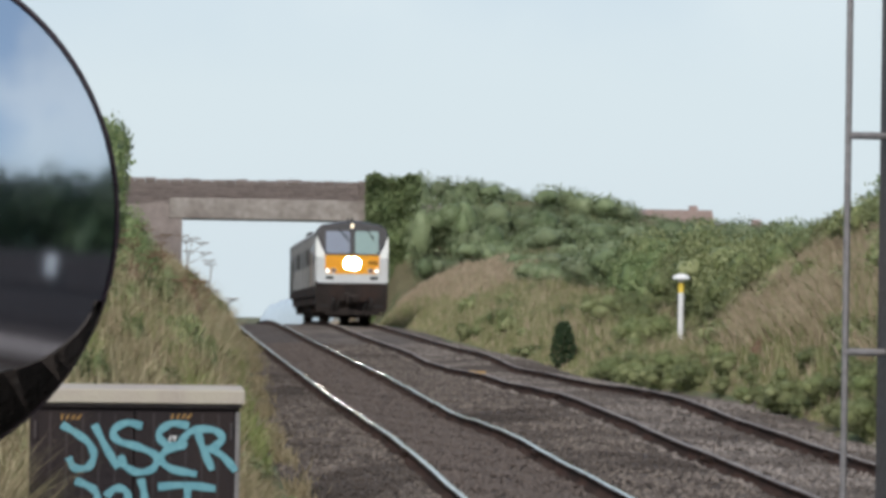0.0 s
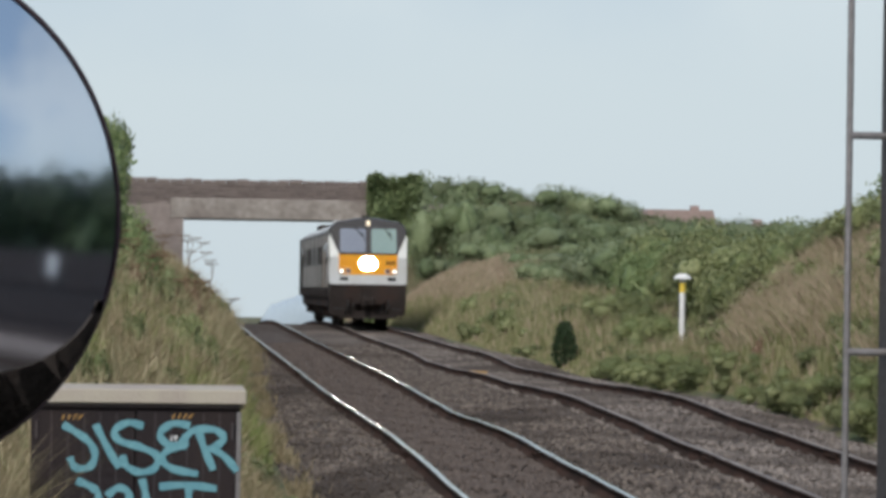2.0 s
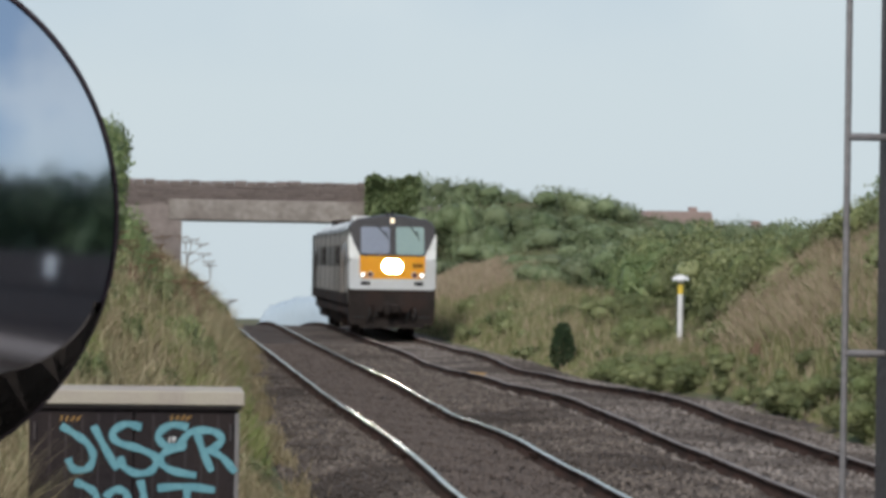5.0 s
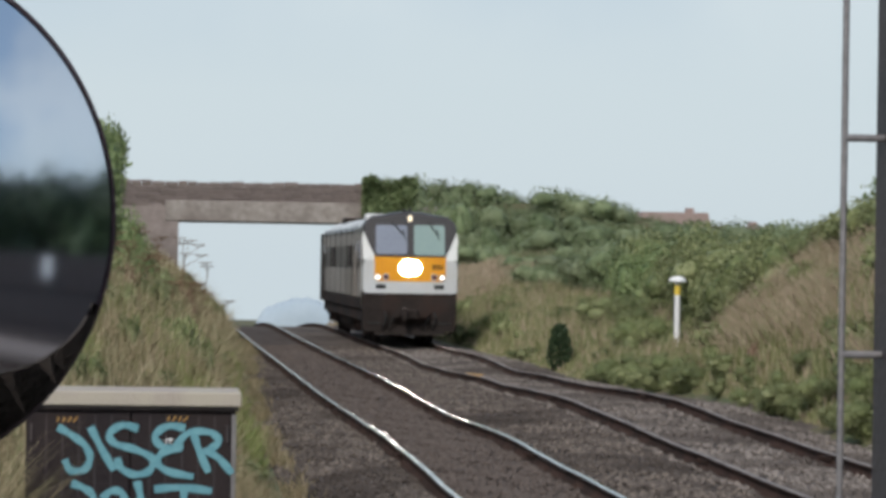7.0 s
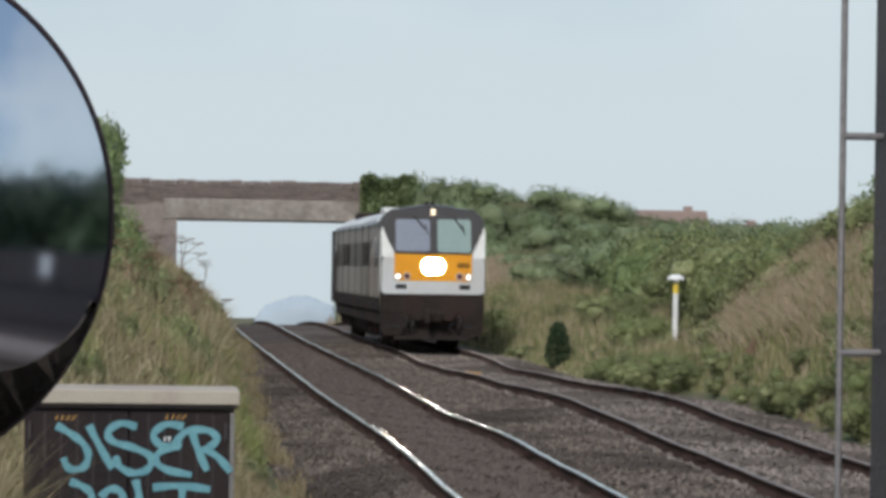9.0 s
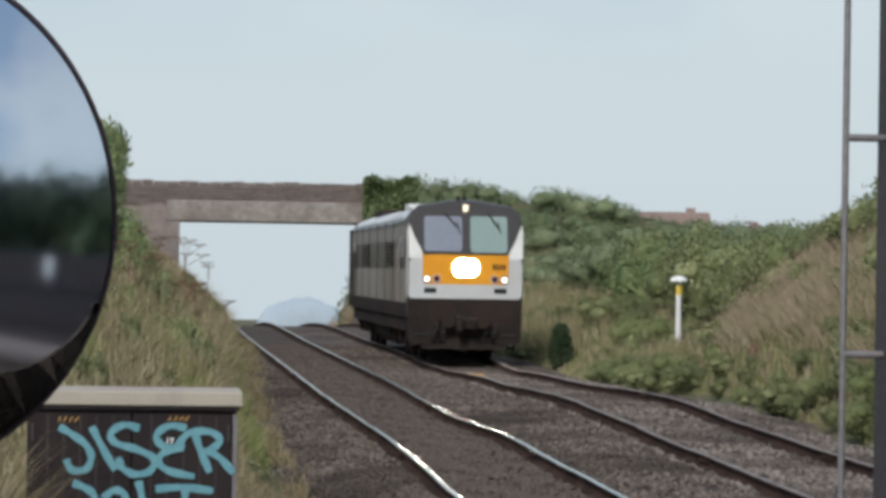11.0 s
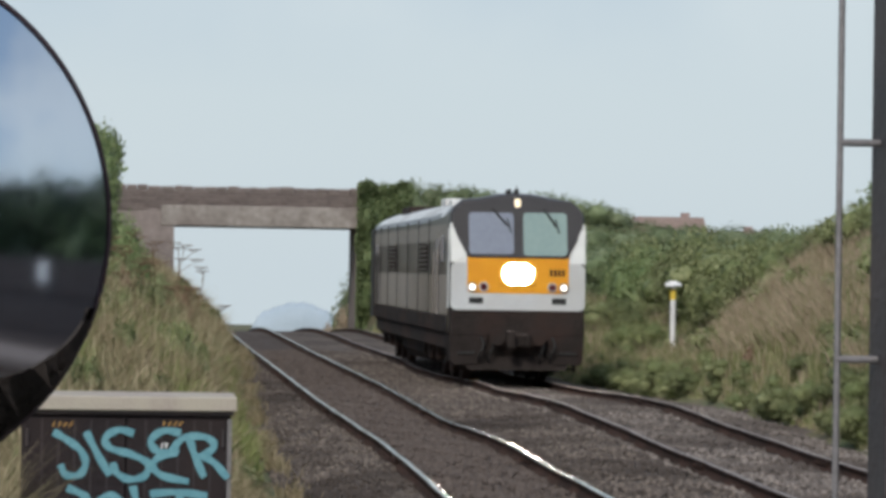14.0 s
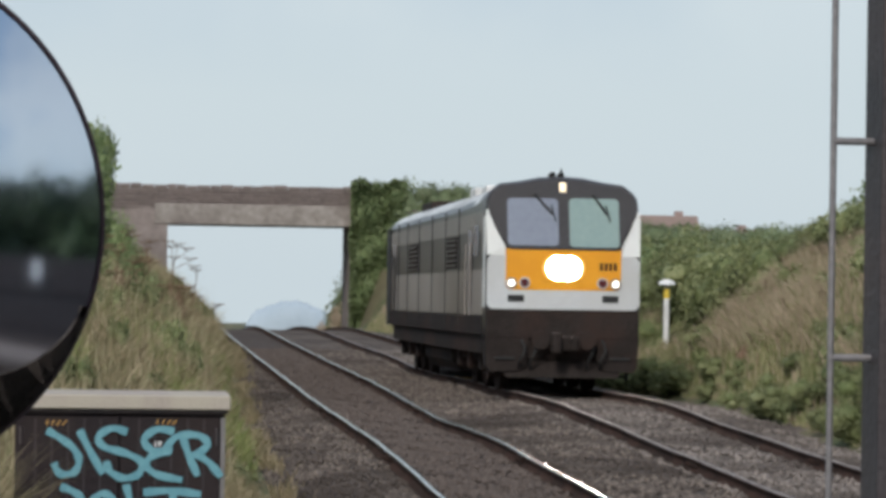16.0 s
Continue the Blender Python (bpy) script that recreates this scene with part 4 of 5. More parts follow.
def build_ivy():
    """A thick curtain of ivy down the abutment and over the end of the parapet."""
    e = tagged(new("ivy"), "thick curtain of green ivy hanging over the bridge abutment", "ivy")
    e.location = (11.45, 161.55, -0.14)
    rng = np.random.default_rng(77)
    nx, nz = 15, 40
    gx, gz = np.meshgrid(np.linspace(0.05, 3.0, nx), np.linspace(-3.2, 7.1, nz))
    gy = -0.15 - 0.22 * np.sin(gx * 2.7 + gz * 1.1) - 0.16 * np.sin(gz * 2.9 - gx * 1.7) - 0.2 * np.sin(gz * 0.8 + 1)
    v = np.stack([gx, gy, gz], -1).reshape(-1, 3)
    back = v.copy()
    back[:, 1] = 0.4
    i = (np.arange(nz - 1)[:, None] * nx + np.arange(nx - 1)[None]).reshape(-1)
    f = np.stack([i, i + 1, i + nx + 1, i + nx], 1)
    o = new("mat", raw_mesh("mat", np.concatenate([v, back]), np.concatenate([f, f[:, ::-1] + nx * nz]), M_IVY))
    o.parent = e
    n = 9000
    cx, cz = rng.random(n) * 3.1, rng.uniform(-3.2, 7.1, n)
    k = n // 6
    cx[:k] = 0.05 + np.abs(rng.normal(0, 0.12, k)) - 0.08 * np.sin(cz[:k] * 1.9)
    cz[k:2 * k] = 7.1 + 0.16 * np.sin(cx[k:2 * k] * 3.1) + rng.normal(0, 0.1, k)
    cy = -0.2 - 0.22 * np.sin(cx * 2.7 + cz * 1.1) - 0.16 * np.sin(cz * 2.9 - cx * 1.7) - 0.2 * np.sin(cz * 0.8 + 1) - np.abs(rng.normal(0, 0.12, n))
    lv, lf = leaf_cloud(rng, np.stack([cx, cy, cz], -1), 0.085, 0.7)
    o = new("leaves", raw_mesh("leaves", lv, lf, M_IVY))
    o.parent = e


build_ivy()


def blades(name, label, n, region, seed, material, hmin, hmax, width, lean=0.35):
    """Bent grass blades over a stretch of ground; region(rng, n) gives x, y and a height factor."""
    rng = np.random.default_rng(seed)
    x, y, hf = region(rng, n)
    n = len(x)
    z = ground_z(x, y) - 0.03
    h = rng.uniform(hmin, hmax, n) * hf
    a = rng.uniform(0, 6.28, n)
    d = np.stack([np.cos(a), np.sin(a), np.zeros(n)], -1)
    face = rng.normal(0, 0.5, n)
    s = np.stack([np.cos(face), np.sin(face), np.zeros(n)], -1) * width * rng.uniform(0.6, 1.5, (n, 1))
    p = np.stack([x, y, z], -1)
    up = np.array([0, 0, 1.0])
    l = (lean * rng.random(n) ** 1.3 * h)[:, None]
    mid = p + up * (h * 0.55)[:, None] + d * l * 0.3
    tip = p + up * (h * rng.uniform(0.85, 1, n))[:, None] + d * l
    v = np.stack([p - s, p + s, mid + s * 0.75, mid - s * 0.75, tip], 1).reshape(-1, 3)
    f = np.array([(0, 1, 2), (0, 2, 3), (3, 2, 4)])
    f = (f[None] + 5 * np.arange(n)[:, None, None]).reshape(-1, 3)
    return tagged(new(name, raw_mesh(name, v, f, material)), label, "grass", kind="stuff")


def left_bank(rng, n):
    y = 20 + 105 * rng.random(n) ** 1.5
    toe = np.interp(y, [0, 31, 41, 58, 85, 120, 162], [1.25, 1.4, 1.5, 1.9, 2.75, 2.75, 1.7])
    x = toe - rng.random(n) ** 1.25 * np.interp(y, [20, 60, 125], [3.0, 4.0, 5.5])
    hf = np.clip((toe - x) * 1.3 + 0.18, 0.15, 1.0) * np.interp(y, [20, 34, 50], [0.45, 0.75, 1.0])
    ok = ~((x > -0.85) & (x < 0.65) & (y < 20.5))
    return x[ok], y[ok], hf[ok]


def low_left(rng, n):
    y = 32 + 28 * rng.random(n)
    toe = np.interp(y, [0, 31, 41, 58, 85], [1.25, 1.4, 1.5, 1.9, 2.75])
    x = toe - 0.15 - rng.random(n) * 2.6
    ok = (noise_mask(x * 2.3, y * 1.1, 0.42)) & ~((x > -0.9) & (x < 0.7) & (y < 25))
    return x[ok], y[ok], np.ones(int(ok.sum()))


def ballast_edge(rng, n):
    y = 22 + 70 * rng.random(n)
    toe = np.interp(y, [0, 31, 41, 58, 85, 120], [1.3, 1.45, 1.55, 1.95, 2.75, 2.75])
    x = toe + np.abs(rng.normal(0, 0.13, n))
    ok = noise_mask(x * 2, y * 3, 0.4)
    return x[ok], y[ok], np.ones(int(ok.sum()))


def right_bank(rng, n):
    y = 34 + 110 * rng.random(n) ** 1.3
    toe = np.interp(y, *TOE_R) + 0.05
    x = toe + rng.random(n) ** 1.2 * np.interp(y, [34, 90, 140], [4.0, 6.5, 10.0])
    return x, y, np.clip((x - toe) * 1.1 + 0.2, 0.15, 1.0)


def right_dry(rng, n):
    y = rng.uniform(42, 60, n)
    x = np.interp(y, *TOE_R) + 0.7 + rng.random(n) * np.interp(y, [42, 50, 58, 63], [2.6, 3.0, 2.8, 1.6])
    ok = rng.random(n) < 0.35 + 0.65 * noise_mask(x * 1.6, y * 1.3, 0.4)
    return x[ok], y[ok], np.ones(int(ok.sum()))


def far_dry(rng, n):
    y = rng.uniform(105, 148, n)
    x = np.interp(y, *TOE_R) + 1.4 + rng.random(n) * 4.5
    return x, y, np.ones(n)


def noise_mask(x, y, level):
    return (np.sin(x * 1.7 + y * 0.31) + np.sin(x * 0.9 - y * 0.23 + 1.2)) * 0.25 + 0.5 > level


def cabinet_weeds(rng, n):
    """Dry tufts in front of and beside the trackside cabinet."""
    a = n * 2 // 3
    u = rng.random(a) ** 1.4
    x = np.concatenate([-1.15 + 0.75 * u, rng.uniform(0.55, 1.15, n - a)])
    y = np.concatenate([rng.uniform(15.4, 16.7, a), rng.uniform(18.5, 26, n - a)])
    return x, y, np.concatenate([1.15 - 0.75 * u, np.ones(n - a) * 0.5])


blades("bank_grass", "tall dry and green grass covering the bank", 105000, left_bank, 1, M_GRASS, 0.25, 0.7, 0.0085, 0.95)
blades("bank_grass", "fresh green grass growing low on the bank", 50000, left_bank, 2, M_GRASS_G, 0.2, 0.6, 0.01, 0.9)
blades("bank_grass", "bright green tufts low on the bank", 26000, low_left, 12, M_LUSH, 0.25, 0.5, 0.012, 0.6)
blades("straw_stems", "tall pale straw stems above the bank grass", 2800, left_bank, 13, M_STRAW, 0.7, 1.15, 0.004, 0.9)
blades("bank_grass", "pale green and straw grass on the far bank", 80000, right_bank, 3, M_GRASS_G, 0.25, 0.6, 0.015, 0.5)
blades("dead_grass", "tan patch of dead grass on the bank", 34000, right_dry, 4, M_DRY, 0.3, 0.7, 0.009, 0.9)
blades("bank_grass", "dull green grass among the dead stems", 24000, right_dry, 14, M_GRASS_G, 0.25, 0.6, 0.01, 0.9)
blades("dead_grass", "tan grass along the top of the far bank", 12000, far_dry, 5, M_DRY, 0.35, 0.7, 0.02, 0.6)
blades("dead_grass", "scattered dead straw stems on the bank", 16000, right_bank, 6, M_DRY, 0.35, 0.8, 0.009, 0.4)
blades("edge_grass", "sparse grass creeping over the edge of the ballast", 5000, ballast_edge, 9, M_GRASS, 0.08, 0.3, 0.008, 0.9)
blades("dry_tufts", "pale dry grass tufts beside the cabinet", 7500, cabinet_weeds, 7, M_GRASS, 0.3, 1.05, 0.0045, 0.9)


def hogweed(x, y, h, seed, label="dead brown hogweed stalk with flat seed heads"):
    """A dead stalk with branching flat umbels."""
    rng = random.Random(seed)
    e = tagged(new("hogweed"), label, "weed", "hogweed stalks")
    e.location = (x, y, float(ground_z(x, y)) - 0.05)
    lean = Vector((rng.uniform(-0.12, 0.22), rng.uniform(-0.1, 0.1), 1)).normalized()
    part("stalk", rod(B(), (0, 0, 0), lean * h, 0.016, 0.008, 6), M_STALK, e)
    for k, q in enumerate((0.7, 0.86, 1.0)):
        bm = B()
        a = rng.uniform(0, 6.28)
        st = lean * h * q
        end = st + Vector((math.cos(a) * 0.55 * (1.15 - q), math.sin(a) * 0.3 * (1.15 - q), 0.1 + 0.1 * (q < 1)))
        if q < 1:
            end += Vector((math.cos(a), 0, 0)) * 0.16
        rod(bm, st, end, 0.008, 0.006, 5)
        for i in range(9):
            b = i * 0.7
            t = end + Vector((math.cos(b) * 0.13, math.sin(b) * 0.13, 0.06))
            rod(bm, end, t, 0.004, 0.004, 4)
            rod(bm, t - Vector((0, 0, 0.008)), t + Vector((0, 0, 0.012)), 0.036, 0.024, 5)
        part("seed_head", bm, M_STALK, e)


for i, (x, y, h) in enumerate(((1.1, 68, 1.35), (0.85, 70, 1.6), (0.5, 64, 1.4), (0.2, 60, 1.2), (-0.3, 58, 1.2), (-0.7, 62, 1.2), (0.0, 66, 1.1), (-0.9, 55, 1.0), (0.9, 60, 0.9), (0.6, 54, 0.8), (0.3, 50, 0.8),
                               (-0.4, 50, 1.0), (-0.2, 46, 0.9), (0.1, 54, 1.0), (-0.6, 47, 0.9), (1.9, 82, 0.7), (1.35, 66, 0.8))):
    hogweed(x, y, h, i)


def build_conifer():
    e = tagged(new("conifer"), "small dark green conical shrub by the ballast", "shrub")
    e.location = (9.98, 71.3, float(ground_z(9.98, 71.3)) - 0.05)
    rng = np.random.default_rng(8)
    t = rng.random(2600) ** 0.8
    a = rng.uniform(0, 6.28, 2600)
    r = 0.34 * (1 - t ** 2.2 * 0.62) * rng.uniform(0.6, 1.1, 2600) * (0.93 + 0.07 * np.sin(t * 31)) * np.clip(t * 8, 0.5, 1)
    v, f = leaf_cloud(rng, np.stack([r * np.cos(a), r * np.sin(a), 0.05 + 1.1 * t], -1), 0.045, 0.35)
    o = new("crown", raw_mesh("crown", v, f, M_FIR_AND_SHADE))
    o.parent = e
    part("trunk", rod(B(), (0, 0, 0), (0, 0, 1.0), 0.05, 0.02, 8), M_BARK, e)


build_conifer()


# ---- trackside things ----
def build_marker_post():
    e = tagged(new("marker_post"), "white plastic marker post with mushroom cap and yellow band", "post")
    e.location = (11.92, 66, 0)
    z0 = float(ground_z(11.92, 66)) - 0.1
    part("shaft", rod(B(), (0, 0, z0), (0, 0, 1.72), 0.066, 0.066, 16), M_PVC, e)
    part("band", rod(B(), (0, 0, 1.72), (0, 0, 1.95), 0.07, 0.07, 16), M_BAND, e, "yellow band")
    part("neck", rod(B(), (0, 0, 1.95), (0, 0, 2.06), 0.06, 0.06, 16), M_PVC, e)
    bm = rod(B(), (0, 0, 2.03), (0, 0, 2.1), 0.205, 0.18, 20)
    rod(bm, (0, 0, 2.1), (0, 0, 2.15), 0.18, 0.07, 20)
    part("cap", bm, M_PVC, e, "domed white cap")


build_marker_post()


def build_board():
    e = tagged(new("timber_board"), "ochre timber board lying between the rails", "board")
    z = float(ground_z(7.35, 67.7))
    e.location = (7.35, 67.7, z)
    part("plank", box(B(), -0.32, 0.32, -0.12, 0.12, -0.02, 0.07, 0.008), M_OCHRE, e)
    part("batten", box(B(), -0.05, 0.05, -0.14, 0.14, 0.065, 0.09, 0.004), M_OCHRE, e)


build_board()


def ribbon(bm, pts, width, y):
    """A sprayed stroke: a smooth flat ribbon through (x, z) points."""
    P = [Vector((a, b, 0)) for a, b in pts]
    Q = []
    for i in range(len(P) - 1):
        p0, p1, p2, p3 = P[max(i - 1, 0)], P[i], P[i + 1], P[min(i + 2, len(P) - 1)]
        for k in range(6):
            t = k / 6
            Q.append(0.5 * (2 * p1 + (p2 - p0) * t + (2 * p0 - 5 * p1 + 4 * p2 - p3) * t * t + (3 * p1 - p0 - 3 * p2 + p3) * t ** 3))
    Q.append(P[-1])
    L, R = [], []
    for i, q in enumerate(Q):
        d = (Q[min(i + 1, len(Q) - 1)] - Q[max(i - 1, 0)]).normalized()
        n = Vector((-d.y, d.x, 0)) * width * (0.5 + 0.07 * math.sin(i * 0.9))
        for lst, s in ((L, 1), (R, -1)):
            lst.append(bm.verts.new((q.x + n.x * s, y - i * 0.00008, q.y + n.y * s)))
    for i in range(len(Q) - 1):
        bm.faces.new((L[i], L[i + 1], R[i + 1], R[i]))


def build_cabinet():
    e = tagged(new("trackside_cabinet"), "dark brown steel trackside cabinet with concrete lid and turquoise graffiti", "cabinet")
    e.location = (-0.1, 17.0, 0)
    z0 = float(ground_z(-0.1, 17)) - 0.2
    part("body", box(B(), -0.6, 0.6, 0.02, 0.55, z0, 1.4, 0.006), M_DOORBR, e)
    for a, b in ((-0.585, -0.006), (0.006, 0.575)):
        d = part("door", box(B(), a, b, 0.0, 0.03, z0 + 0.3, 1.372, 0.005), M_DOORBR, e)
        for z in (0.75, 1.25):
            x = a + 0.02 if a < -0.3 else b - 0.02
            part("hinge", rod(B(), (x, -0.008, z - 0.05), (x, -0.008, z + 0.05), 0.01, n=8), M_MAST, d)
        for k in range(5):
            x = a + 0.1 + k * 0.093
            part("fold", box(B(), x, x + 0.006, -0.003, 0.005, z0 + 0.34, 1.35), M_MAST, d)
    part("corner_strip", box(B(), 0.578, 0.604, -0.004, 0.06, 0.7, 1.36, 0.003), M_GALV, e, "pale worn corner strip")
    # dark strip that paints the shade below the overhanging lid
    part("overhang_shade", box(B(), -0.6, 0.615, -0.03, 0.58, 1.385, 1.408), M_MAST, e)
    part("lid", box(B(), -0.645, 0.63, -0.06, 0.62, 1.408, 1.49, 0.008), M_LID, e, "weathered pale concrete lid")
    # the sprayed word, letter by letter, in metres from the cabinet's middle
    g = []
    g.append([(-0.417, 1.28), (-0.341, 1.237), (-0.262, 1.177), (-0.231, 1.105), (-0.262, 1.038), (-0.341, 1.034), (-0.374, 1.094)])
    g.append([(-0.231, 1.283), (-0.176, 1.177), (-0.093, 1.034)])
    g.append([(0.042, 1.275), (-0.047, 1.295), (-0.122, 1.246), (-0.09, 1.189), (0.025, 1.156), (0.125, 1.105), (0.108, 1.034), (0.025, 1.011), (-0.053, 1.048), (-0.076, 1.108)])
    g.append([(0.311, 1.28), (0.211, 1.292), (0.139, 1.235), (0.182, 1.174), (0.29, 1.166), (0.197, 1.146), (0.151, 1.091), (0.211, 1.034), (0.361, 1.002)])
    g.append([(0.361, 1.246), (0.394, 1.149), (0.449, 1.027)])
    g.append([(0.261, 1.177), (0.326, 1.252), (0.447, 1.26), (0.505, 1.213), (0.462, 1.166), (0.394, 1.137)])
    g.append([(0.433, 1.154), (0.512, 1.105), (0.584, 1.022)])
    for k, pts in enumerate(g):
        bm = B()
        ribbon(bm, pts, 0.041, -0.005 - 0.0012 * k)
        part("letter_stroke", bm, M_SPRAY, e, "turquoise sprayed stroke")
    for pts in ([(-0.334, 0.959), (-0.262, 0.931), (-0.212, 0.888), (-0.205, 0.804)],
                [(-0.159, 0.869), (-0.105, 0.916), (-0.047, 0.905), (-0.033, 0.847), (-0.09, 0.804)],
                [(0.039, 0.974), (0.06, 0.89), (0.068, 0.804)],
                [(0.139, 0.928), (0.297, 0.939), (0.469, 0.919)],
                [(0.311, 0.933), (0.308, 0.862), (0.311, 0.776)]):
        bm = B()
        ribbon(bm, pts, 0.042, -0.005)
        part("letter_stroke", bm, M_SPRAY, e, "turquoise sprayed stroke")
    for cx, cz in ((-0.36, 1.325), (0.27, 1.335)):
        bm = B()
        for k in range(4):
            ribbon(bm, [(cx - 0.06 + k * 0.03, cz - 0.015), (cx - 0.05 + k * 0.035, cz + 0.015)], 0.008, -0.006)
        part("scribble", bm, M_OCHRE, e, "faded ochre scribble")
    bm = box(B(), 0.2, 0.208, -0.018, -0.014, 1.19, 1.222)
    box(bm, 0.216, 0.24, -0.018, -0.014, 1.212, 1.222)
    box(bm, 0.224, 0.232, -0.018, -0.014, 1.19, 1.214)
    part("stencil_mark", bm, M_PVC, e, "small white stencilled mark")


build_cabinet()


def build_mast():
    e = tagged(new("signal_mast"), "dark steel mast with slim pipe on stand-off brackets", "mast")
    e.location = (1.55, 6.5, 0)
    part("column", box(B(), 0.092, 0.25, -0.08, 0.08, 0.55, 6.0, 0.006), M_MAST, e, "dark square steel column")
    part("base_plate", box(B(), 0.0, 0.32, -0.16, 0.16, 0.52, 0.57, 0.01), M_MAST, e)
    part("pipe", rod(B(), (0, 0, 0.6), (0, 0, 5.8), 0.0075, n=14), M_GALV, e, "slim galvanised pipe")
    for k in range(-2, 7):
        z = 2.04 + k * 0.488
        part("bracket", rod(B(), (-0.004, 0, z), (0.1, 0, z), 0.0085, n=10), M_GALV, e, "short stand-off bracket")


build_mast()


def build_mirror():
    e = tagged(new("convex_mirror"), "round convex platform mirror in a dark rim", "mirror")
    e.matrix_basis = look((-0.404, 4.62, 2.29), (-0.404 + 4.695, 4.62 - 8.83, 2.33)) @ pose(0, 0, 0, 0, 180, 0)
    R, r = 2.0, 0.409
    n, k = 96, 14
    v, f = [(0, 0, 0)], []
    for i in range(1, k + 1):
        q = r * i / k
        for j in range(n):
            a = 2 * math.pi * j / n
            v.append((q * math.cos(a), q * math.sin(a), -(R - math.sqrt(R * R - q * q))))
    bm = B()
    V = [bm.verts.new(c) for c in v]
    for j in range(n):
        bm.faces.new((V[0], V[1 + j], V[1 + (j + 1) % n]))
        for i in range(1, k):
            a, b = 1 + (i - 1) * n, 1 + i * n
            bm.faces.new((V[a + j], V[b + j], V[b + (j + 1) % n], V[a + (j + 1) % n]))
    part("mirror_glass", bm, M_MIRROR, e, "reflecting convex face", smooth=True)
    bm = B()
    prof = [(0.407, -0.038), (0.413, -0.04), (0.418, -0.05), (0.416, -0.068), (0.385, -0.085)]
    rg = [[bm.verts.new((q * math.cos(2 * math.pi * j / n), q * math.sin(2 * math.pi * j / n), z)) for j in range(n)] for q, z in prof]
    for a, b in zip(rg, rg[1:]):
        for j in range(n):
            bm.faces.new((a[j], a[(j + 1) % n], b[(j + 1) % n], b[j]))
    bm.faces.new(rg[-1])
    bmesh.ops.recalc_face_normals(bm, faces=bm.faces)
    part("rim", bm, M_RIM, e, "dark rim and back", smooth=True)
    # dark crescent added to darken the lower part of the glass
    bm = B()
    arc = [[], []]
    for j in range(41):
        a = radians(-160 + 140 * j / 40)
        gap = 0.012 + 0.15 * max(0.0, (-math.sin(a) - 0.38) / 0.62) ** 1.6
        for row, q in zip(arc, (0.4085, 0.4085 - gap)):
            row.append(bm.verts.new((q * math.cos(a), q * math.sin(a), 0.004 - (R - math.sqrt(R * R - q * q)))))
    for j in range(40):
        bm.faces.new((arc[0][j], arc[0][j + 1], arc[1][j + 1], arc[1][j]))
    bmesh.ops.solidify(bm, geom=bm.faces[:], thickness=0.003)
    part("lower_crescent", bm, M_CRESCENT, e, "dark crescent added over the lower edge", smooth=True)
    bm = rod(B(), (-0.1, -1.78, -0.2), (-0.1, 0.5, -0.2), 0.038, n=16)
    rod(bm, (-0.1, 0, -0.2), (-0.1, 0, -0.07), 0.025, n=10)
    part("pole", bm, M_GALV, e, "steel pole")


build_mirror()


# ---- platforms and trees at the station, seen in the mirror ----
def build_station():
    e = tagged(new("platform"), "asphalt station platform with pale edge", "platform", kind="structure")
    part("surface", box(B(), -6.0, 1.9, -70, 9.0, -0.6, 0.55, 0.01), M_ASPHALT, e)
    part("coping", box(B(), 1.9, 2.35, -70, 9.0, 0.43, 0.562, 0.005), M_COPING, e, "pale coping edge")
    e = tagged(new("footpath"), "pale concrete cess path beside the far track", "path", kind="structure")
    part("slab", box(B(), 10.0, 11.4, -60, 14, -0.6, -0.25, 0.01), M_PARAPET2, e)
    e = tagged(new("boundary_fence"), "dark weathered board fence behind the far track", "fence")
    bd = mesh_of("board", box(B(), -0.02, 0.02, -0.145, 0.145, -0.6, 1.78, 0.006), M_MAST)
    for i in range(240):
        o = new("board", bd)
        o.parent = e
        o.location = (11.6 + 0.01 * (i % 2), -56 + i * 0.3, 0)
    for i in range(24):
        part("post", box(B(), 11.64, 11.76, -56 + i * 3, -55.88 + i * 3, -0.6, 1.82), M_MAST, e)
    for z in (0.2, 1.0):
        part("rail", box(B(), 11.53, 11.575, -56, 16, z, z + 0.08), M_MAST, e)
    for i in range(74):
        bush("dark", 14.5 + random.uniform(-0.4, 0.8), -56 + i * 1.0, random.uniform(1.7, 2.2), random.uniform(2.8, 3.3), "tree behind the boundary fence, leaves coloured dark for shade", "trees behind the fence", "tree", z=0.4)
    for i in range(40):
        bush("dark", 17.6 + random.uniform(-0.6, 0.6), -50 + i * 1.7, random.uniform(2.0, 2.5), random.uniform(2.9, 3.2), "tree behind the boundary fence, leaves coloured dark for shade", "trees behind the fence", "tree", z=0.4)
    e = tagged(new("sign"), "small white enamel sign on the fence", "sign")
    part("plate", box(B(), 11.5, 11.52, 0.4, 0.75, 1.25, 1.7, 0.004), M_PVC, e)
    part("backing", box(B(), 11.52, 11.56, 0.45, 0.7, 1.1, 1.6), M_GALV, e)


build_station()


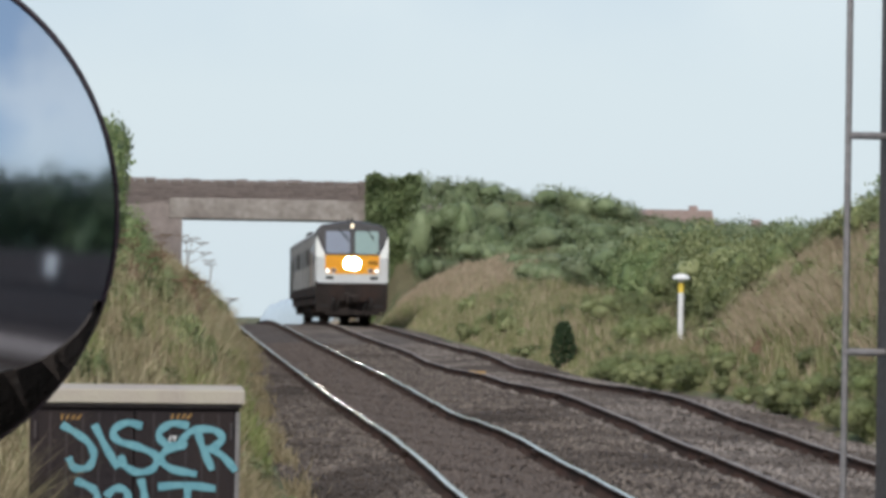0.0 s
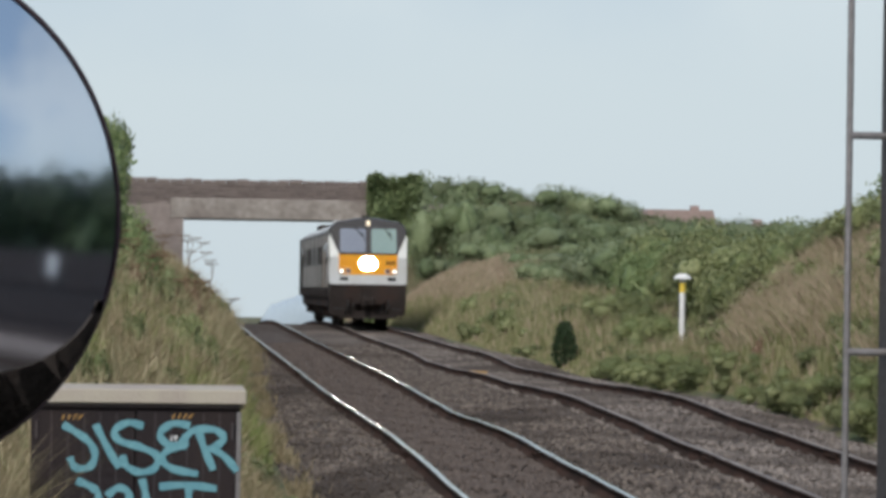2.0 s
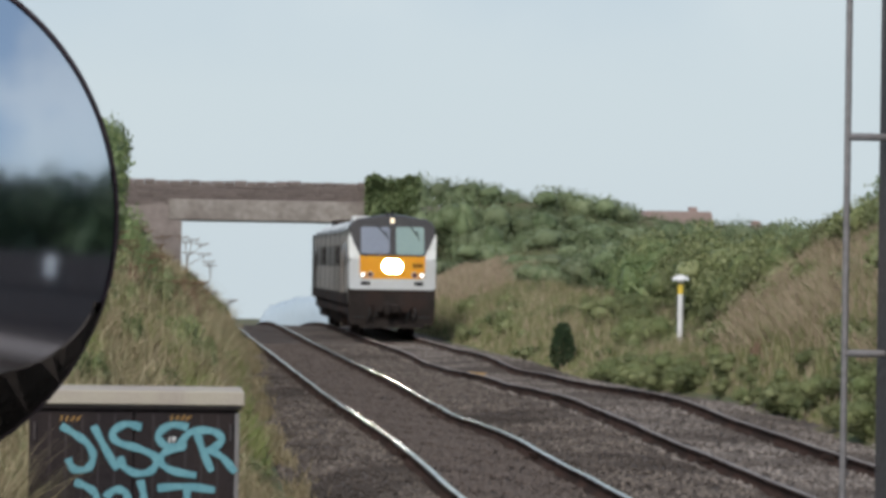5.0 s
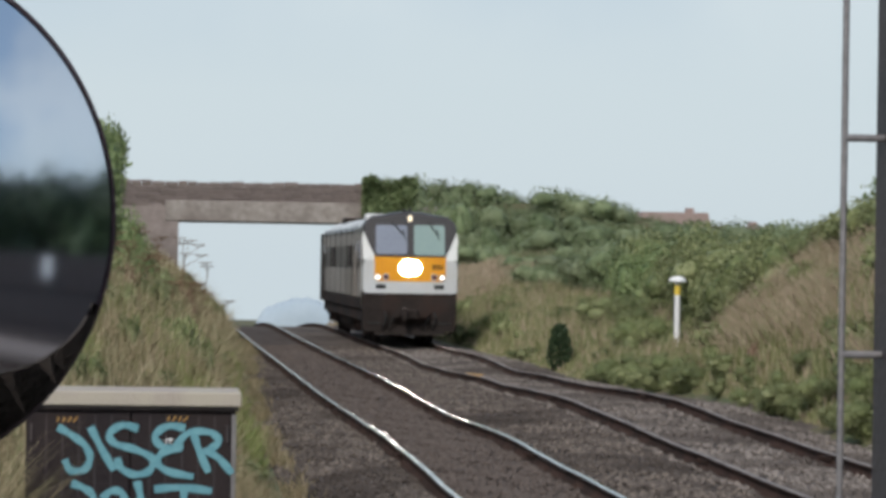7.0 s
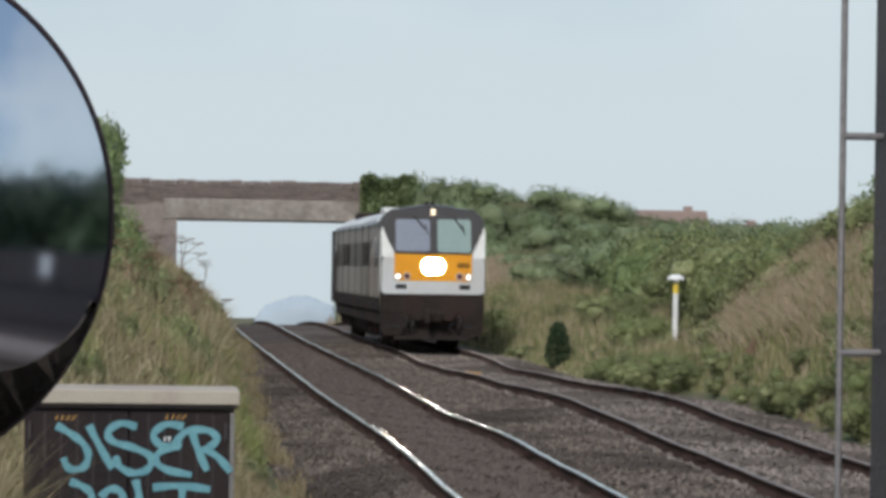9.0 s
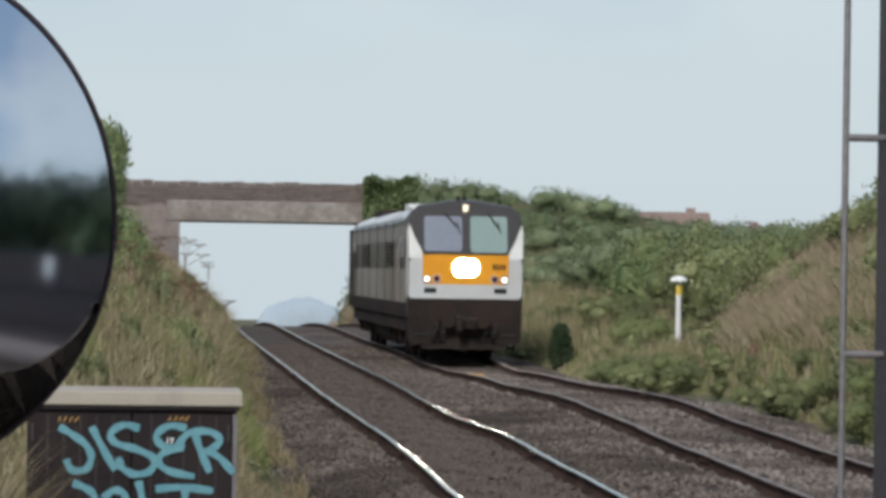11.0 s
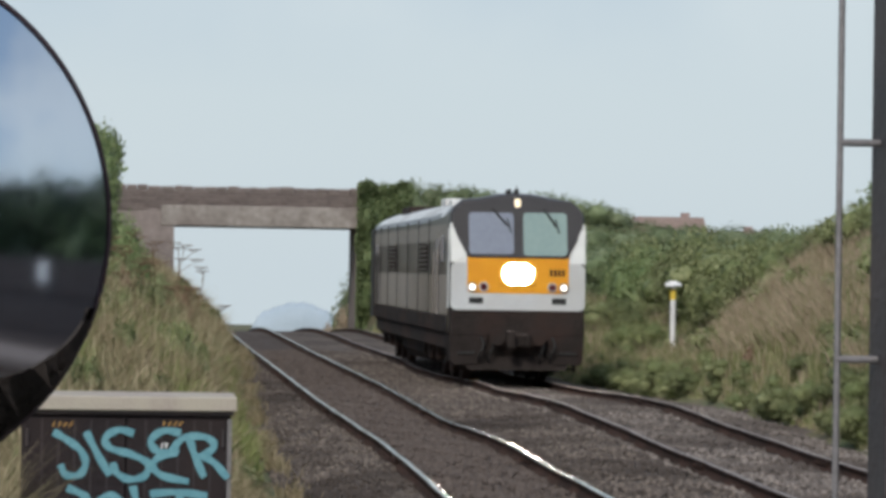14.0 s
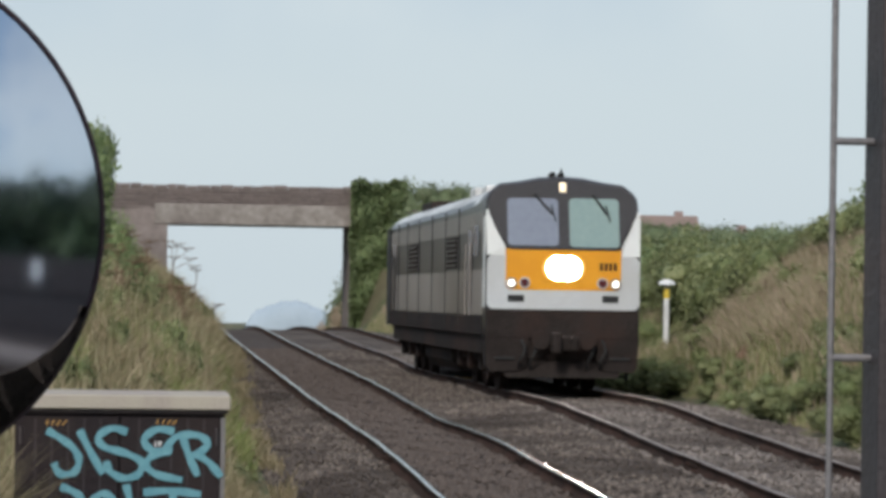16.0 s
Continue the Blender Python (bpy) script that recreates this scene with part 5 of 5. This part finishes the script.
# ---- distance ----
def build_house():
    e = tagged(new("house"), "distant low house with a reddish tiled roof", "house")
    e.location = (52, 290, 3.8)
    part("wall", box(B(), -3.4, 3.4, 0, 6, -6, 3.1), M_WALLPAINT, e)
    part("roof", prism(B(), [(-3.7, 3.0), (3.7, 3.0), (3.3, 4.5), (-3.3, 4.5)], -0.3, 6.3), M_BRICK, e, "reddish brown tiled roof")
    part("chimney", box(B(), 1.6, 2.4, 2.5, 3.3, 4.4, 5.0), M_BRICK, e)
    for x in (-2, 0, 2):
        part("window", box(B(), x - 0.5, x + 0.5, -0.03, 0.05, 1.2, 2.4), M_SCREEN, e)
    e2 = copy_thing(e, pose(61, 300, 2.7, 0, 0, 8))
    tagged(e2, "second distant house with a reddish roof")


build_house()


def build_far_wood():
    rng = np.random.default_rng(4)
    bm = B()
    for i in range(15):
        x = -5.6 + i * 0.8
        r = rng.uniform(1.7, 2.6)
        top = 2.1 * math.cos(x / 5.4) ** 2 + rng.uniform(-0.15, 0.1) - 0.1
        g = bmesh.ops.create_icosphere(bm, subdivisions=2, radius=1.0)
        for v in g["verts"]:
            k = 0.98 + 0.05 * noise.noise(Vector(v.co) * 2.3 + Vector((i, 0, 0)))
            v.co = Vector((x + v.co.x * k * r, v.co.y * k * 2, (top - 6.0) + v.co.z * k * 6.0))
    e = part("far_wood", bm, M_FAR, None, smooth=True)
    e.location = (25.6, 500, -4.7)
    tagged(e, "distant wood beyond the bridge, haze painted into its blue", "wood", kind="stuff")


build_far_wood()


# ---- a flying insect close to the lens ----
def build_insect():
    e = tagged(new("insect"), "small dark flying insect in mid-air", "insect")
    bm = B()
    rod(bm, (0, -0.006, 0), (0, 0.006, 0), 0.0028, 0.0018, 10)
    rod(bm, (0, -0.009, 0.0005), (0, -0.006, 0), 0.0016, 0.0024, 8)
    part("body", bm, M_BLACK, e)
    for s in (-1, 1):
        part("wing", prism(B(), [(s * 0.002, 0.002), (s * 0.009, 0.007), (s * 0.0115, 0.0055), (s * 0.007, 0.001)], -0.0002, 0.0002), M_SIDEUP, e, "translucent grey wing")
    return e


INSECT = build_insect()


# ---- what moves ----
def motions():
    def front(t):
        return 113.16 - 3.985 * t + 0.01741 * t * t - 0.000408 * t ** 3 + 0.35

    times = [i * 0.25 for i in range(65)]
    rows = []
    for t in times:
        y = front(t)
        za, zb = float(track_z(XR, y + 4.0)), float(track_z(XR, y + 16.6))
        rows.append((t, pose(XR, y, za + (za - zb) / 12.6 * 4.0 * 0.5, math.degrees(math.atan2(zb - za, 12.6)), 0, 0)))
    walk(LOCO, rows)
    flight = [(0.0, 0.676, 6.0, 2.832), (0.2, 0.69, 6.0, 2.694), (0.3, 0.726, 6.0, 2.649), (0.4, 0.743, 6.0, 2.568), (0.5, 0.757, 6.0, 2.513), (0.6, 0.78, 6.0, 2.456), (0.9, 1.089, 6.0, 2.493), (1.2, 1.068, 6.0, 2.631), (1.5, 1.026, 6.0, 2.748), (1.8, 0.976, 6.0, 2.872), (3.0, 0.711, 6.0, 2.833), (3.3, 0.655, 6.0, 2.622), (3.4, 0.657, 6.0, 2.599), (3.5, 0.644, 6.0, 2.59), (3.6, 0.582, 6.0, 2.566), (4.0, 0.258, 6.0, 2.599), (4.5, 0.18, 6.0, 2.848), (6.0, 0.157, 6.0, 2.917), (16.0, 0.18, 6.0, 2.94)]
    walk(INSECT, [(t, pose(x, y, z, 10 * math.sin(t * 9), 0, 25 * math.sin(t * 5))) for t, x, y, z in flight])
    for w in WHEELS:
        y0 = w.location.y
        walk(w, [(i * 0.15, pose(0, y0, 0.508, math.degrees((front(0) - front(i * 0.15)) / 0.508), 0, 0)) for i in range(107)])


motions()
